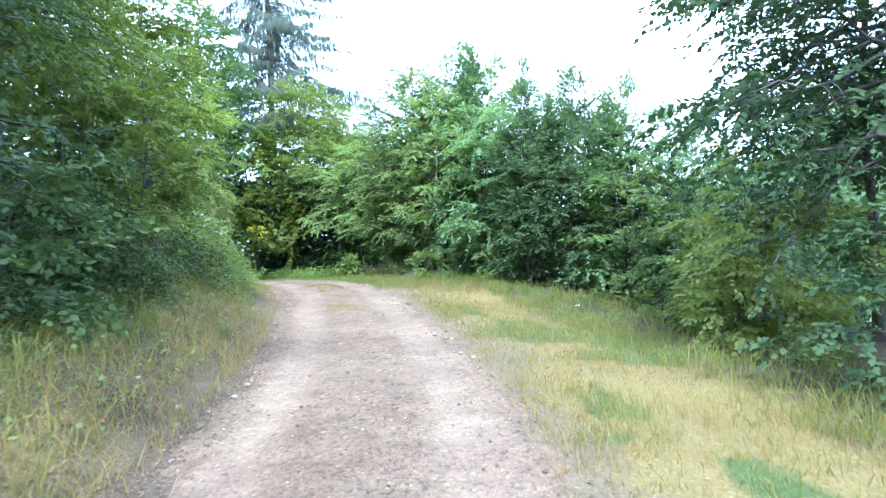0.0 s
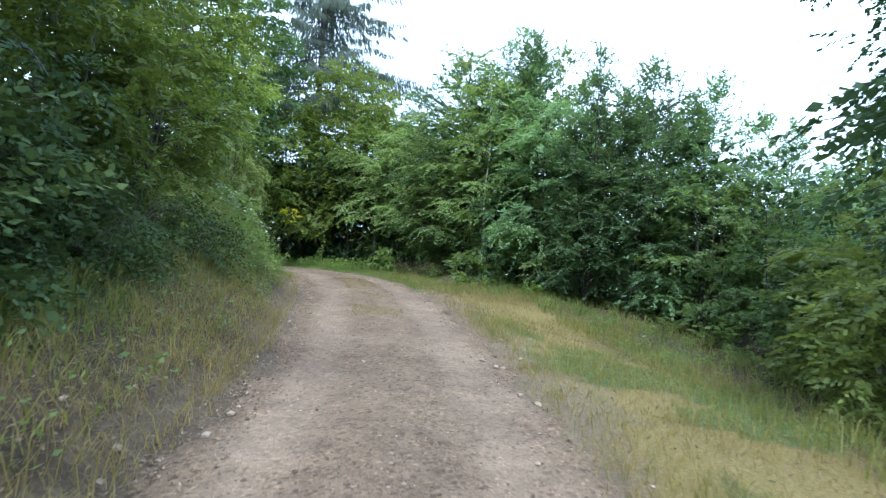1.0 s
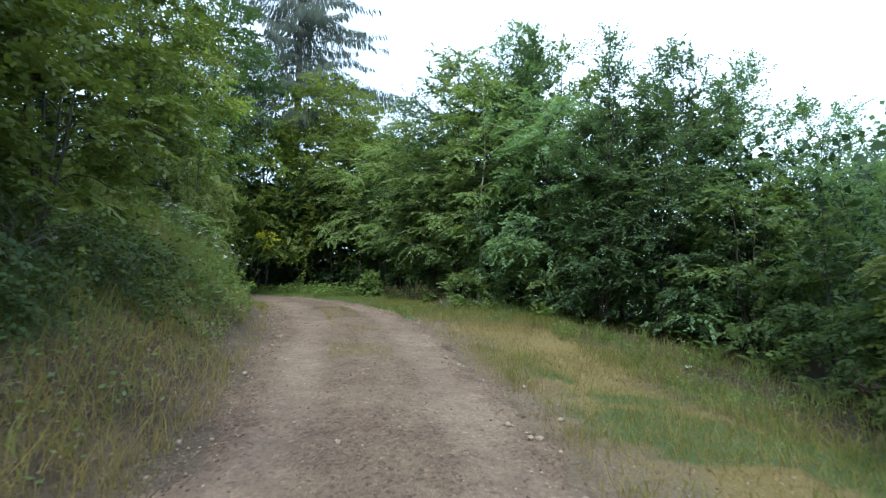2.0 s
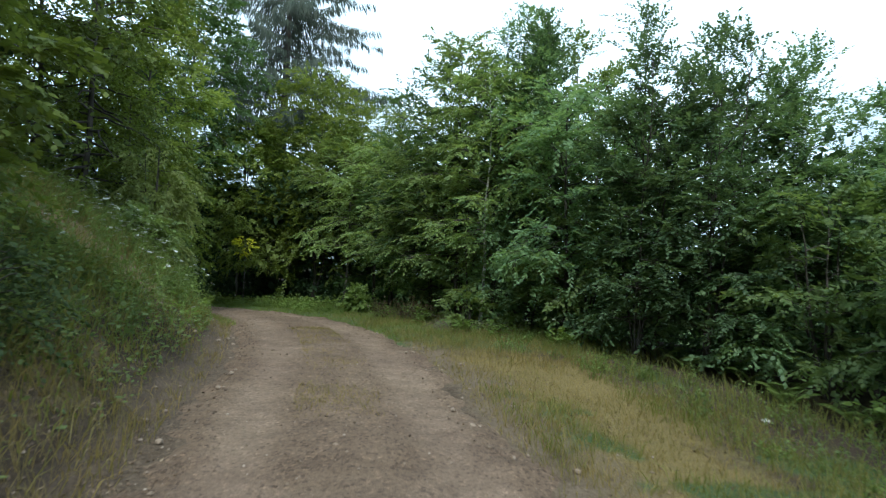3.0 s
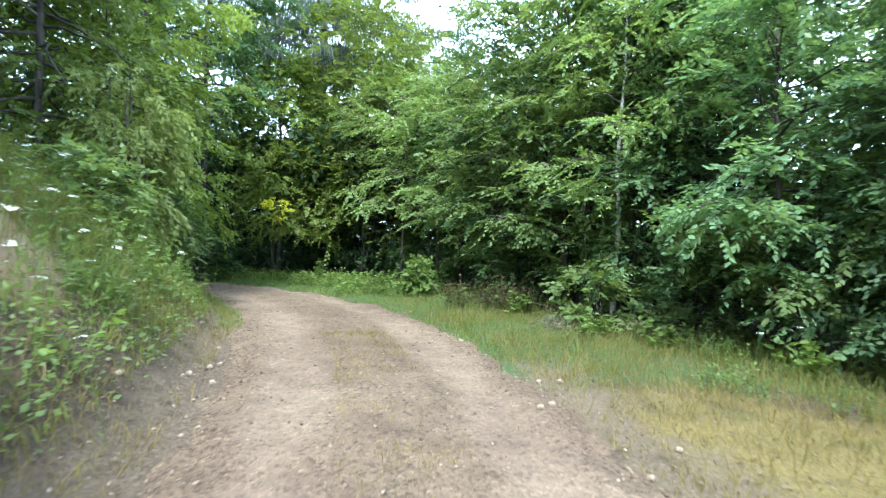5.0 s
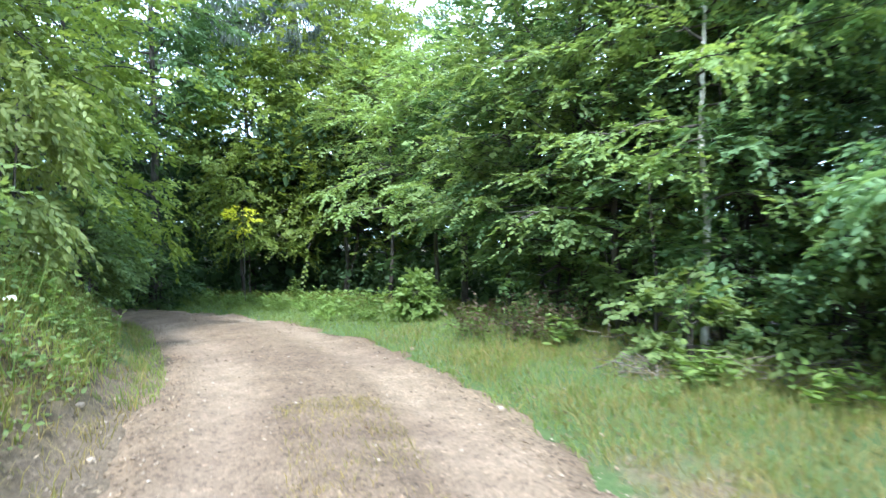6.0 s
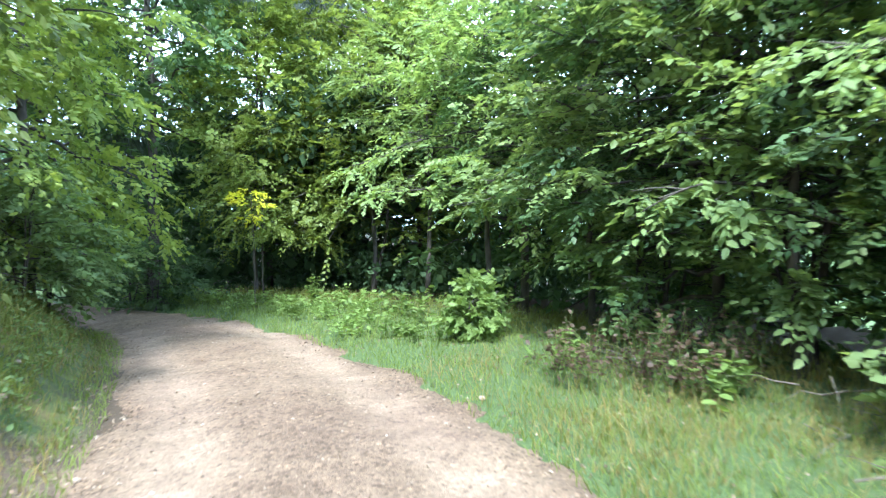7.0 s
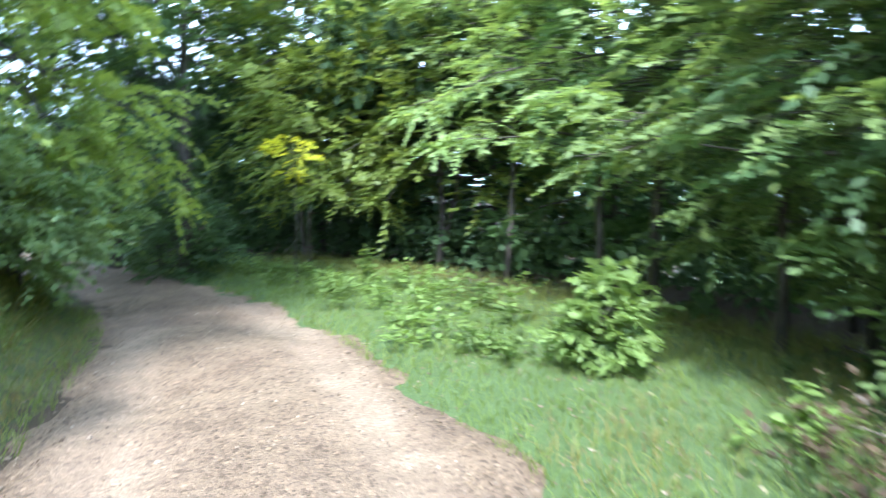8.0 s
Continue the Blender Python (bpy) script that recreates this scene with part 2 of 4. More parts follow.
def rough(x, y, scale, seed=0, octaves=3):
    """Smooth noise about 0, from -1 to 1."""
    x, y = np.asarray(x, float), np.asarray(y, float)
    total, amp, norm = 0, 1.0, 0.0
    for o in range(octaves):
        fx, fy = x * scale, y * scale
        ix, iy = np.floor(fx).astype(np.int64), np.floor(fy).astype(np.int64)
        tx, ty = fx - ix, fy - iy
        tx, ty = tx * tx * (3 - 2 * tx), ty * ty * (3 - 2 * ty)
        a, b = lattice(ix, iy, seed + o), lattice(ix + 1, iy, seed + o)
        c, d = lattice(ix, iy + 1, seed + o), lattice(ix + 1, iy + 1, seed + o)
        total = total + amp * ((a * (1 - tx) + b * tx) * (1 - ty) + (c * (1 - tx) + d * tx) * ty)
        norm += amp
        amp, scale = amp * 0.5, scale * 2.03
    return total / norm * 2 - 1


def step(a, b, v):
    t = np.clip((v - a) / (b - a), 0, 1)
    return t * t * (3 - 2 * t)


# the middle of the track: x, y, z, half its width
TRACK = np.array([(-0.1, -40, -0.30, 1.3), (-0.3, -12, 0.0, 1.3), (-0.45, 0, 0.18, 1.35), (-0.58, 4, 0.25, 1.33), (-0.9, 7.3, 0.31, 1.37),
                  (-1.41, 10.4, 0.38, 1.43), (-1.95, 12.8, 0.44, 1.5), (-2.35, 14.7, 0.49, 1.52), (-3.25, 17.6, 0.54, 1.55), (-4.25, 20.0, 0.57, 1.5),
                  (-5.2, 21.7, 0.56, 1.5), (-6.4, 23.4, 0.52, 1.38), (-7.7, 25.1, 0.48, 1.25), (-9.6, 27.1, 0.40, 1.2), (-13.2, 29.8, 0.3, 1.1),
                  (-20, 33.4, 0.15, 1.2), (-34, 42, 0.0, 1.3), (-70, 60, -0.5, 1.3)])


def smooth_line(p, n=10):
    q = np.vstack([2 * p[0] - p[1], p, 2 * p[-1] - p[-2]])
    rows = []
    for i in range(1, len(q) - 2):
        for t in np.arange(n) / n:
            a, b, c, d = q[i - 1], q[i], q[i + 1], q[i + 2]
            rows.append(0.5 * (2 * b + (c - a) * t + (2 * a - 5 * b + 4 * c - d) * t * t + (3 * b - a - 3 * c + d) * t ** 3))
    rows.append(p[-1])
    return np.array(rows)


LINE = smooth_line(TRACK)
SEG = LINE[1:] - LINE[:-1]
RUN = np.concatenate([[0], np.cumsum(np.hypot(SEG[:, 0], SEG[:, 1]))])


def beside(x, y):
    """For places: how far right of the track's middle they lie (left: minus), the run along it, its height and half width there."""
    x, y = np.atleast_1d(np.asarray(x, float)), np.atleast_1d(np.asarray(y, float))
    out = [np.empty(len(x)) for _ in range(4)]
    ll = (SEG[:, :2] ** 2).sum(1)
    for k in range(0, len(x), 20000):
        px, py = x[k:k + 20000, None] - LINE[None, :-1, 0], y[k:k + 20000, None] - LINE[None, :-1, 1]
        t = np.clip((px * SEG[:, 0] + py * SEG[:, 1]) / ll, 0, 1)
        d2 = (px - t * SEG[:, 0]) ** 2 + (py - t * SEG[:, 1]) ** 2
        j = d2.argmin(1)
        r = np.arange(len(j))
        tj = t[r, j]
        side = np.sign(px[r, j] * SEG[j, 1] - py[r, j] * SEG[j, 0])
        out[0][k:k + 20000] = side * np.sqrt(d2[r, j])
        out[1][k:k + 20000] = RUN[j] + tj * (RUN[j + 1] - RUN[j])
        out[2][k:k + 20000] = LINE[j, 2] + tj * SEG[j, 2]
        out[3][k:k + 20000] = LINE[j, 3] + tj * SEG[j, 3]
    return out


def height(x, y):
    x, y = np.atleast_1d(np.asarray(x, float)), np.atleast_1d(np.asarray(y, float))
    u, run, z, half = beside(x, y)
    dr, dl = np.maximum(u - half, 0), np.maximum(-u - half - 0.25, 0)
    right = 0.1 * step(13, 18, y) * np.minimum(dr, 3) - 0.085 * np.minimum(dr, 5) - 0.22 * np.clip(dr - 7, 0, 40)
    top = 0.6 + 2.8 * step(7, 14.5, y) - 1.6 * step(19, 27, y)          # how high the cutting stands on the left
    left = top * (1 - np.exp(-(1.1 * dl) / top)) + 0.16 * np.maximum(dl - 1.5, 0)
    left = np.minimum(left, 9)
    far = np.hypot(x, y - 15)
    lumps = 0.05 * rough(x, y, 0.9, 3) * step(0.0, 0.8, np.maximum(dr, dl)) + 0.02 * rough(x, y, 4.0, 5) + 0.10 * rough(x, y, 0.5, 8) * step(0.6, 2.5, dl)
    hill = 42 * np.exp(-(((x - 102) / 32) ** 2 + ((y - 124) / 40) ** 2))
    bed = -0.09 * (1 - step(-0.35, 0.45, np.abs(u) - half)) + 0.03 * rough(x, y, 1.7, 14) * (1 - step(0.2, 1.2, np.abs(np.abs(u) - half)))
    slope = 7.0 * step(40, 62, y) * (1 - step(-4, 8, x)) * (1 - step(90, 200, far))          # ground rises behind the wood at the bend
    wide = 1 - step(60, 160, far)
    return z * wide + (right + left) * (0.35 + 0.65 * wide) + lumps + bed + hill + slope + 2.0 * rough(x, y, 0.012, 11) * (1 - wide)


def sheet(name, verts, faces, mat, parent=None, smooth=True):
    """One mesh object from arrays: places, and faces that all have the same count of corners."""
    me = bpy.data.meshes.new(name)
    verts, faces = np.asarray(verts, np.float32), np.asarray(faces, np.int32)
    k = faces.shape[1]
    me.vertices.add(len(verts)); me.vertices.foreach_set("co", verts.ravel())
    me.loops.add(faces.size); me.loops.foreach_set("vertex_index", faces.ravel())
    me.polygons.add(len(faces))
    me.polygons.foreach_set("loop_start", np.arange(0, faces.size, k, dtype=np.int32))
    me.polygons.foreach_set("use_smooth", np.full(len(faces), smooth))
    me.update(calc_edges=True)
    me.materials.append(mat)
    ob = new(name, me)
    ob.parent = parent
    return ob


def grid_faces(nx, ny):
    i = np.arange(ny - 1)[:, None] * nx + np.arange(nx - 1)[None, :]
    return np.stack([i, i + 1, i + nx + 1, i + nx], -1).reshape(-1, 4)


def spaced(lo, hi, cell, reach):
    mid = list(np.arange(lo, hi + 1e-6, cell))
    out, d = [], cell
    p = hi
    while p < reach:
        d *= 1.22
        p += d
        out.append(p)
    low, d, p = [], cell, lo
    while p > -reach:
        d *= 1.22
        p -= d
        low.append(p)
    return np.array(low[::-1] + mid + out)


gx, gy = spaced(-12, 7, 0.17, 2500), spaced(2, 32, 0.19, 2500)
GX, GY = np.meshgrid(gx, gy)
fx, fy = GX.ravel(), GY.ravel()
ground = sheet("ground", np.stack([fx, fy, height(fx, fy)], 1), grid_faces(len(gx), len(gy)), GROUND)
tagged(ground, "woodland soil with dry straw and turf beside the track", "ground", kind="structure")
gu, grun, gz, ghalf = beside(fx, fy)
dr, dl = gu - ghalf, -gu - ghalf


def bare_slope(x, y):
    """The sandy scar on the bank, from 0 to 1."""
    return np.exp(-(((x + 6.1) / 0.85) ** 2 + ((y - 15.0) / 1.5) ** 2))


def verge_dry(x, y, d):
    return step(-0.2, 0.4, d) * (1 - step(1.5, 3.3, d + 0.9 * rough(x, y, 0.6, 21))) * (1 - step(14, 18.5, y + 1.5 * rough(x, y, 0.5, 23)))


def tufted(x, y):
    """Where green tufts stand in the dry verge."""
    return step(0.14, 0.42, rough(x, y, 0.75, 41) + 0.5 * rough(x, y, 2.6, 42))


patchy = 1.0 - 0.75 * tufted(fx, fy)
straw = np.clip(verge_dry(fx, fy, dr) * patchy + 0.6 * (0.7 + 0.6 * rough(fx, fy, 0.9, 43)) * step(-0.2, 0.3, dl) * (1 - step(0.9, 1.9, dl)), 0, 1)
turf = np.clip(np.maximum(0.35 + 0.65 * tufted(fx, fy), 1.25 * step(16, 18, fy)) * step(-0.1, 0.5, dr + 0.6 * step(15.5, 18, fy)) * (1 - step(3.0, 4.2, dr)) + (0.75 + 0.4 * rough(fx, fy, 1.1, 45)) * step(0.6, 1.5, dl + 1.1 * step(18.5, 21, fy)) * (1 - step(5, 7, dl)) + step(40, 80, np.hypot(fx, fy)), 0, 1)
sandy = bare_slope(fx, fy) * 1.7
for key, val in (("earth", 0.62 * step(-0.4, 0.0, dr) * (1 - step(0.0, 1.1, dr + 0.6 * rough(fx, fy, 0.9, 44))) * (1 - step(16.8, 19.2, fy)) * (gu > 0)), ("straw", straw * 0.78), ("turf", turf * 0.85), ("sand", sandy * 0.7), ("grit", np.where(gu > 0, 0.42 * (1 - step(16, 18, fy)), (0.5 + 0.16 * step(9, 13, fy)) * (1 - step(19.5, 22, fy))) * (1 - step(0.1, 0.9, np.maximum(dr, dl))))):
    at = ground.data.attributes.new(key, "FLOAT", "POINT")
    at.data.foreach_set("value", val.astype(np.float32))

# the track lies in its bed; its ragged sides dip under the soil
us = np.arange(-2.1, 2.101, 0.07)
runs = np.concatenate([np.arange(30, 75, 0.12), np.arange(75, RUN[-1] - 1, 0.5)])
lx, ly, lz, lh = (np.interp(runs, RUN, LINE[:, i]) for i in range(4))
ta = np.gradient(lx, runs), np.gradient(ly, runs)
tn = np.hypot(*ta)
rx, ry = ta[1] / tn, -ta[0] / tn
TX, TY = lx[:, None] + us * rx[:, None], ly[:, None] + us * ry[:, None]
edge = np.abs(us)[None, :] - lh[:, None] - 0.34 * rough(TX, TY, 1.1, 31) - 0.22 * rough(TX, TY, 4.5, 39)
tz = lz[:, None] + 0.02 * rough(TX, TY, 1.6, 33) + 0.012 * rough(TX, TY, 9.0, 35) - 0.2 * step(-0.5, 0.6, edge)
tz = tz - 0.035 * np.exp(-((np.abs(us) - 0.8) / 0.26) ** 2)[None, :] + 0.015 * np.exp(-(us / 0.3) ** 2)[None, :]
road = sheet("road", np.stack([TX.ravel(), TY.ravel(), tz.ravel()], 1), grid_faces(len(us), len(runs)), GRAVEL)
worn = np.exp(-((np.abs(us) - 0.8) / 0.3) ** 2)[None, :] * np.ones_like(TX) + 0.45 * rough(TX, TY, 0.9, 37)
wa = road.data.attributes.new("worn", "FLOAT", "POINT")
wa.data.foreach_set("value", worn.ravel().astype(np.float32))
tagged(road, "pale gravel forest track with two worn wheel ruts", "road", kind="structure")


def road_height(x, y):
    u, run, z, half = beside(x, y)
    return z + 0.02 * rough(x, y, 1.6, 33) + 0.012 * rough(x, y, 9.0, 35) - 0.035 * np.exp(-((np.abs(u) - 0.8) / 0.26) ** 2) + 0.015 * np.exp(-(u / 0.3) ** 2) - 0.2 * step(
        -0.5, 0.6, np.abs(u) - half - 0.34 * rough(x, y, 1.1, 31) - 0.22 * rough(x, y, 4.5, 39))


def top_height(x, y):
    return np.maximum(height(x, y), road_height(x, y))


# ---------------------------------------------------------------- how plants are made
def tubes(paths, sides=5):
    """Tapered round stems along paths of (place, radius) rows."""
    V, F, n0 = [], [], 0
    ang = np.arange(sides) * 2 * np.pi / sides
    for pts, rad in paths:
        pts = np.asarray(pts, float)
        d = np.gradient(pts, axis=0)
        d /= np.linalg.norm(d, axis=1, keepdims=True) + 1e-9
        ref = np.where(np.abs(d[:, 2:3]) > 0.9, [[1.0, 0, 0]], [[0, 0, 1.0]])
        a = np.cross(d, ref); a /= np.linalg.norm(a, axis=1, keepdims=True)
        b = np.cross(d, a)
        ring = pts[:, None] + np.asarray(rad)[:, None, None] * (np.cos(ang)[None, :, None] * a[:, None] + np.sin(ang)[None, :, None] * b[:, None])
        V.append(ring.reshape(-1, 3))
        i = n0 + np.arange(len(pts) - 1)[:, None] * sides + np.arange(sides)[None, :]
        j = n0 + np.arange(len(pts) - 1)[:, None] * sides + (np.arange(sides)[None, :] + 1) % sides
        F.append(np.stack([i, j, j + sides, i + sides], -1).reshape(-1, 4))
        n0 += len(pts) * sides
    return np.vstack(V), np.vstack(F)


def unit(v):
    return v / (np.linalg.norm(v, axis=-1, keepdims=True) + 1e-9)


def leaf_blades(p, d, nrm, size, wide=0.66, curl=0.12):
    """A folded blade of four corners at each place p, pointing along d, facing nrm."""
    d, nrm = unit(d), unit(nrm)
    s = unit(np.cross(d, nrm))
    L = size[:, None]
    tip = p + d * L - nrm * L * curl
    m1 = p + d * L * 0.42 + s * L * wide * 0.5 - nrm * L * curl * 0.6
    m2 = p + d * L * 0.42 - s * L * wide * 0.5 - nrm * L * curl * 0.6
    v = np.stack([p, m1, tip, m2], 1).reshape(-1, 3)
    return v, np.arange(len(v)).reshape(-1, 4)


def oval_blades(p, d, nrm, size, wide=0.66, curl=0.12):
    """The same for leaves seen from near: two halves with a rounded edge, folded along the midrib."""
    d, nrm = unit(d), unit(nrm)
    s = unit(np.cross(d, nrm))
    L = size[:, None]
    tip = p + d * L - nrm * L * curl
    rows = [p]
    for f, w in ((0.28, 0.46), (0.68, 0.40)):
        rows.append(p + d * L * f + s * L * wide * w + nrm * L * (0.07 - curl * f))
    rows.append(tip)
    for f, w in ((0.68, 0.40), (0.28, 0.46)):
        rows.append(p + d * L * f - s * L * wide * w + nrm * L * (0.07 - curl * f))
    v = np.stack(rows, 1).reshape(-1, 3)
    i = np.arange(len(p))[:, None] * 6
    return v, np.stack([i + np.array([0, 1, 2, 3]), i + np.array([0, 3, 4, 5])], 1).reshape(-1, 4)


def sprays(rng, p, d, nrm, length, k, leaf, wide=0.66, hang=0.25, near=False):
    """Twigs with k leaves each, set alternately to both sides."""
    n = len(p)
    d, nrm = unit(d), unit(nrm)
    s = unit(np.cross(d, nrm))
    f = (np.arange(k) + 0.6) / k
    side = np.where(np.arange(k) % 2, 1.0, -1.0)
    base = p[:, None] + d[:, None] * (length[:, None] * f)[..., None]
    base[..., 2] -= hang * length[:, None] * f ** 2
    ld = d[:, None] * (0.55 + 0.3 * f)[None, :, None] + s[:, None] * (side * (0.95 - 0.5 * f))[None, :, None]
    ld = ld + rng.normal(0, 0.22, ld.shape)
    ld[..., 2] -= hang * 0.6
    ln = nrm[:, None] + rng.normal(0, 0.28, ld.shape)
    size = leaf * (0.65 + 0.55 * rng.random((n, k))) * (1 - 0.25 * np.abs(f - 0.5))
    return (oval_blades if near else leaf_blades)(base.reshape(-1, 3), ld.reshape(-1, 3), ln.reshape(-1, 3), size.ravel(), wide)


CROWNS = {
    "oval": lambda f: np.sqrt(np.clip(1 - (2 * (f - 0.42) / 1.18) ** 2, 0.02, 1)),
    "pyramid": lambda f: 0.2 + 0.85 * (1 - f) ** 0.6 * np.clip(0.75 + 1.6 * f, 0, 1),
    "cone": lambda f: 0.12 + 0.95 * (1 - f) ** 0.8,
    "dome": lambda f: np.sqrt(np.clip(1 - f ** 2.4, 0.03, 1)) * (0.7 + 0.3 * np.clip(f * 4, 0, 1)),
}


def woody(rng, tall, spread, low, limbs, twigs, k, leaf, crown="oval", stems=1, girth=0.016, rise=(5, 58), droop=0.18, flat=0.35, twig=0.36, lean=(0, 0), wide=0.66, plate=0.35, hang=0.25, near=False, lift=0.0, fuzz=0.05):
    """Trunk and limb paths, and the leaf mesh, of a tree or bush that stands at 0, 0, 0."""
    trunks, boughs, P, D, W = [], [], [], [], []
    shape = CROWNS[crown]
    stem_rows = []
    for s in range(stems):
        a = rng.random() * 6.28
        out = 0.0 if stems == 1 else spread * (0.25 + 0.35 * rng.random()) * (1.0 if s else 0.25)
        t = np.linspace(0, 1, 9)
        hh = tall * (1.0 if s == 0 else 0.7 + 0.3 * rng.random())
        x = lean[0] * t * hh + out * np.cos(a) * t ** 0.8 + np.cumsum(rng.normal(0, 0.012, 9)) * hh * 0.5 * (t > 0)
        y = lean[1] * t * hh + out * np.sin(a) * t ** 0.8 + np.cumsum(rng.normal(0, 0.012, 9)) * hh * 0.5 * (t > 0)
        pts = np.stack([x, y, hh * t - 0.12 * (t == 0)], 1)
        r0 = girth * hh / math.sqrt(stems)
        trunks.append((pts, r0 * (1.15 - 1.08 * t) + 0.004))
        stem_rows.append((pts, t, r0))
    for i in range(limbs):
        pts, t, r0 = stem_rows[i % stems]
        g = (i + rng.random()) / limbs
        f = low + (1 - low) * g ** 0.9
        o = np.array([np.interp(f, t, pts[:, c]) for c in range(3)])
        a = i * 2.3999 + rng.normal(0, 0.35)
        ln = max(0.15, spread * float(shape(np.array(g))) * (0.6 + 0.55 * rng.random()))
        e = radians(rise[0] + (rise[1] - rise[0]) * g ** 1.4 + rng.normal(0, 13))
        q = np.linspace(0, 1, 6)
        way = np.array([math.cos(a) * math.cos(e), math.sin(a) * math.cos(e), math.sin(e)])
        bp = o + way * (ln * q)[:, None]
        bp[:, 2] -= droop * ln * q ** 2
        bp[1:] += rng.normal(0, 0.03 * ln, (5, 3))
        rr = r0 * (1 - f) * 0.55 + 0.006
        boughs.append((bp, rr * (1 - 0.85 * q) + 0.002))
        bare = k > 10
        # side branches
        n_side = 3 + int(ln * 2)
        P.append(bp[1:]); D.append(np.gradient(bp, axis=0)[1:]); W.append(np.full(5, ln / 5) * np.array([0.25, 0.6, 1, 1.2, 1.4]))
        for _ in range(n_side):
            b = rng.uniform(0.25, 0.95)
            so = np.array([np.interp(b, q, bp[:, c]) for c in range(3)])
            turn = rng.choice([-1, 1]) * rng.uniform(0.5, 1.1)
            sw = np.array([math.cos(a + turn), math.sin(a + turn), way[2] * 0.4 + rng.normal(0.02, 0.15)])
            sl = ln * rng.uniform(0.28, 0.5) * (1.1 - 0.5 * b)
            sq = np.linspace(0, 1, 4)
            sp = so + sw * (sl * sq)[:, None]
            sp[:, 2] -= droop * sl * sq ** 2
            if bare:
                boughs.append((sp, 0.006 * (1 - 0.8 * sq) + 0.0015))
            P.append(sp); D.append(np.gradient(sp, axis=0)); W.append(np.full(4, sl / 4) * np.array([0.5, 1, 1.2, 1.4]))
    P, D, W = np.vstack(P), unit(np.vstack(D)), np.concatenate(W)
    j = rng.choice(len(P), twigs, p=W / W.sum())
    p = P[j] + rng.normal(0, 0.03 + fuzz * spread, (twigs, 3)) * np.array([1, 1, plate])
    d = D[j] + rng.normal(0, 0.55, (twigs, 3)) * np.array([1, 1, 0.5])
    d[:, 2] += lift * np.clip(p[:, 2] / tall - 0.35, 0, 1) * 1.6
    up = np.tile([0, 0, 1.0], (twigs, 1)) + rng.normal(0, flat, (twigs, 3))
    ln = twig * (0.6 + 0.7 * rng.random(twigs))
    v, f = sprays(rng, p, d, up, ln, k, leaf, wide, hang, near)
    return trunks, boughs, v, f


def plant(name, label, category, x, y, seed, leaves, bark=BARK, group="", sink=0.0, spin=None, **how):
    """One tree or bush with its trunk, branches and crown, standing on the ground."""
    rng = np.random.default_rng(seed)
    how["twigs"], how["leaf"] = int(how["twigs"] * 0.64), how["leaf"] * 1.13
    trunks, boughs, v, f = woody(rng, **how)
    ob = new(name)
    ob.matrix_world = pose(x, y, float(height(x, y)[0]) - sink, 0, 0, rng.random() * 360 if spin is None else spin)
    a, b = tubes(trunks, 7), tubes(boughs, 3)
    if bark is BARK:
        sheet("trunk", np.vstack([a[0], b[0]]), np.vstack([a[1], b[1] + len(a[0])]), bark, ob)
    else:
        sheet("trunk", *a, bark, ob)
        sheet("limb", *b, BARK, ob)
    sheet("crown", v, f, leaves, ob, smooth=False)
    return tagged(ob, label, category, group)


# ---------------------------------------------------------------- trees and bushes
HORN = dict(girth=0.009, low=0.04, k=12, leaf=0.09, crown="oval", rise=(8, 50), droop=0.2, flat=0.32, twig=0.42, plate=0.4, fuzz=0.022)
BUSH = dict(fuzz=0.03, low=0.1, k=10, leaf=0.09, crown="dome", stems=4, rise=(8, 60), droop=0.22, flat=0.4)
DARK = dict(girth=0.009, low=0.12, k=10, leaf=0.21, crown="oval", rise=(0, 55), droop=0.25, flat=0.5, twig=0.5)
HEDGE, BANK, WOOD = "trees along the verge", "trees on the bank", "trees of the wood behind"


def hornbeam(x, y, tall, spread, seed, twigs=1700, limbs=44, label="dense dark green hornbeam beside the grassy verge", group=HEDGE, leaves=LEAF_HORNBEAM, **over):
    how = dict(HORN, **over)
    return plant("hornbeam_tree", label, "tree", x, y, seed, leaves, group=group, tall=tall, spread=spread, limbs=limbs, twigs=twigs, **how)


def bush(x, y, tall, spread, seed, twigs=900, limbs=34, label="leafy green hazel bush at the edge of the wood", group="bushes along the track", leaves=LEAF_HAZEL, **over):
    how = dict(BUSH, **over)
    return plant("bush", label, "bush", x, y, seed, leaves, group=group, tall=tall, spread=spread, limbs=limbs, twigs=twigs, **how)


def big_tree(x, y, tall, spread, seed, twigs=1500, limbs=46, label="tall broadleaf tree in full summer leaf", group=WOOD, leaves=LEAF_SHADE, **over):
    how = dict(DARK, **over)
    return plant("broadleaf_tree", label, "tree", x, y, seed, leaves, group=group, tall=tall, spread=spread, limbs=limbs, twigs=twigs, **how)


# the hedge of young trees on the right of the bend
hornbeam(0.7, 21.3, 8.0, 1.9, 11, 5800, 170, "tallest young hornbeam of the hedge, dense pointed crown", leaf=0.078, stems=4, rise=(20, 70), crown="pyramid", spin=0, lift=1.0, droop=0.08, fuzz=0.04)
hornbeam(0.95, 20.9, 7.4, 1.25, 29, 2500, 80, "upright young hornbeam of the hedge", leaf=0.078, rise=(24, 70), crown="pyramid", lift=1.0, droop=0.06, fuzz=0.05, low=0.3)
hornbeam(-0.7, 22.3, 7.2, 1.9, 10, 3000, 74, "upright young hornbeam of the hedge", leaves=LEAF_LIME, leaf=0.085, stems=2, rise=(14, 66), near=True, low=0.2)
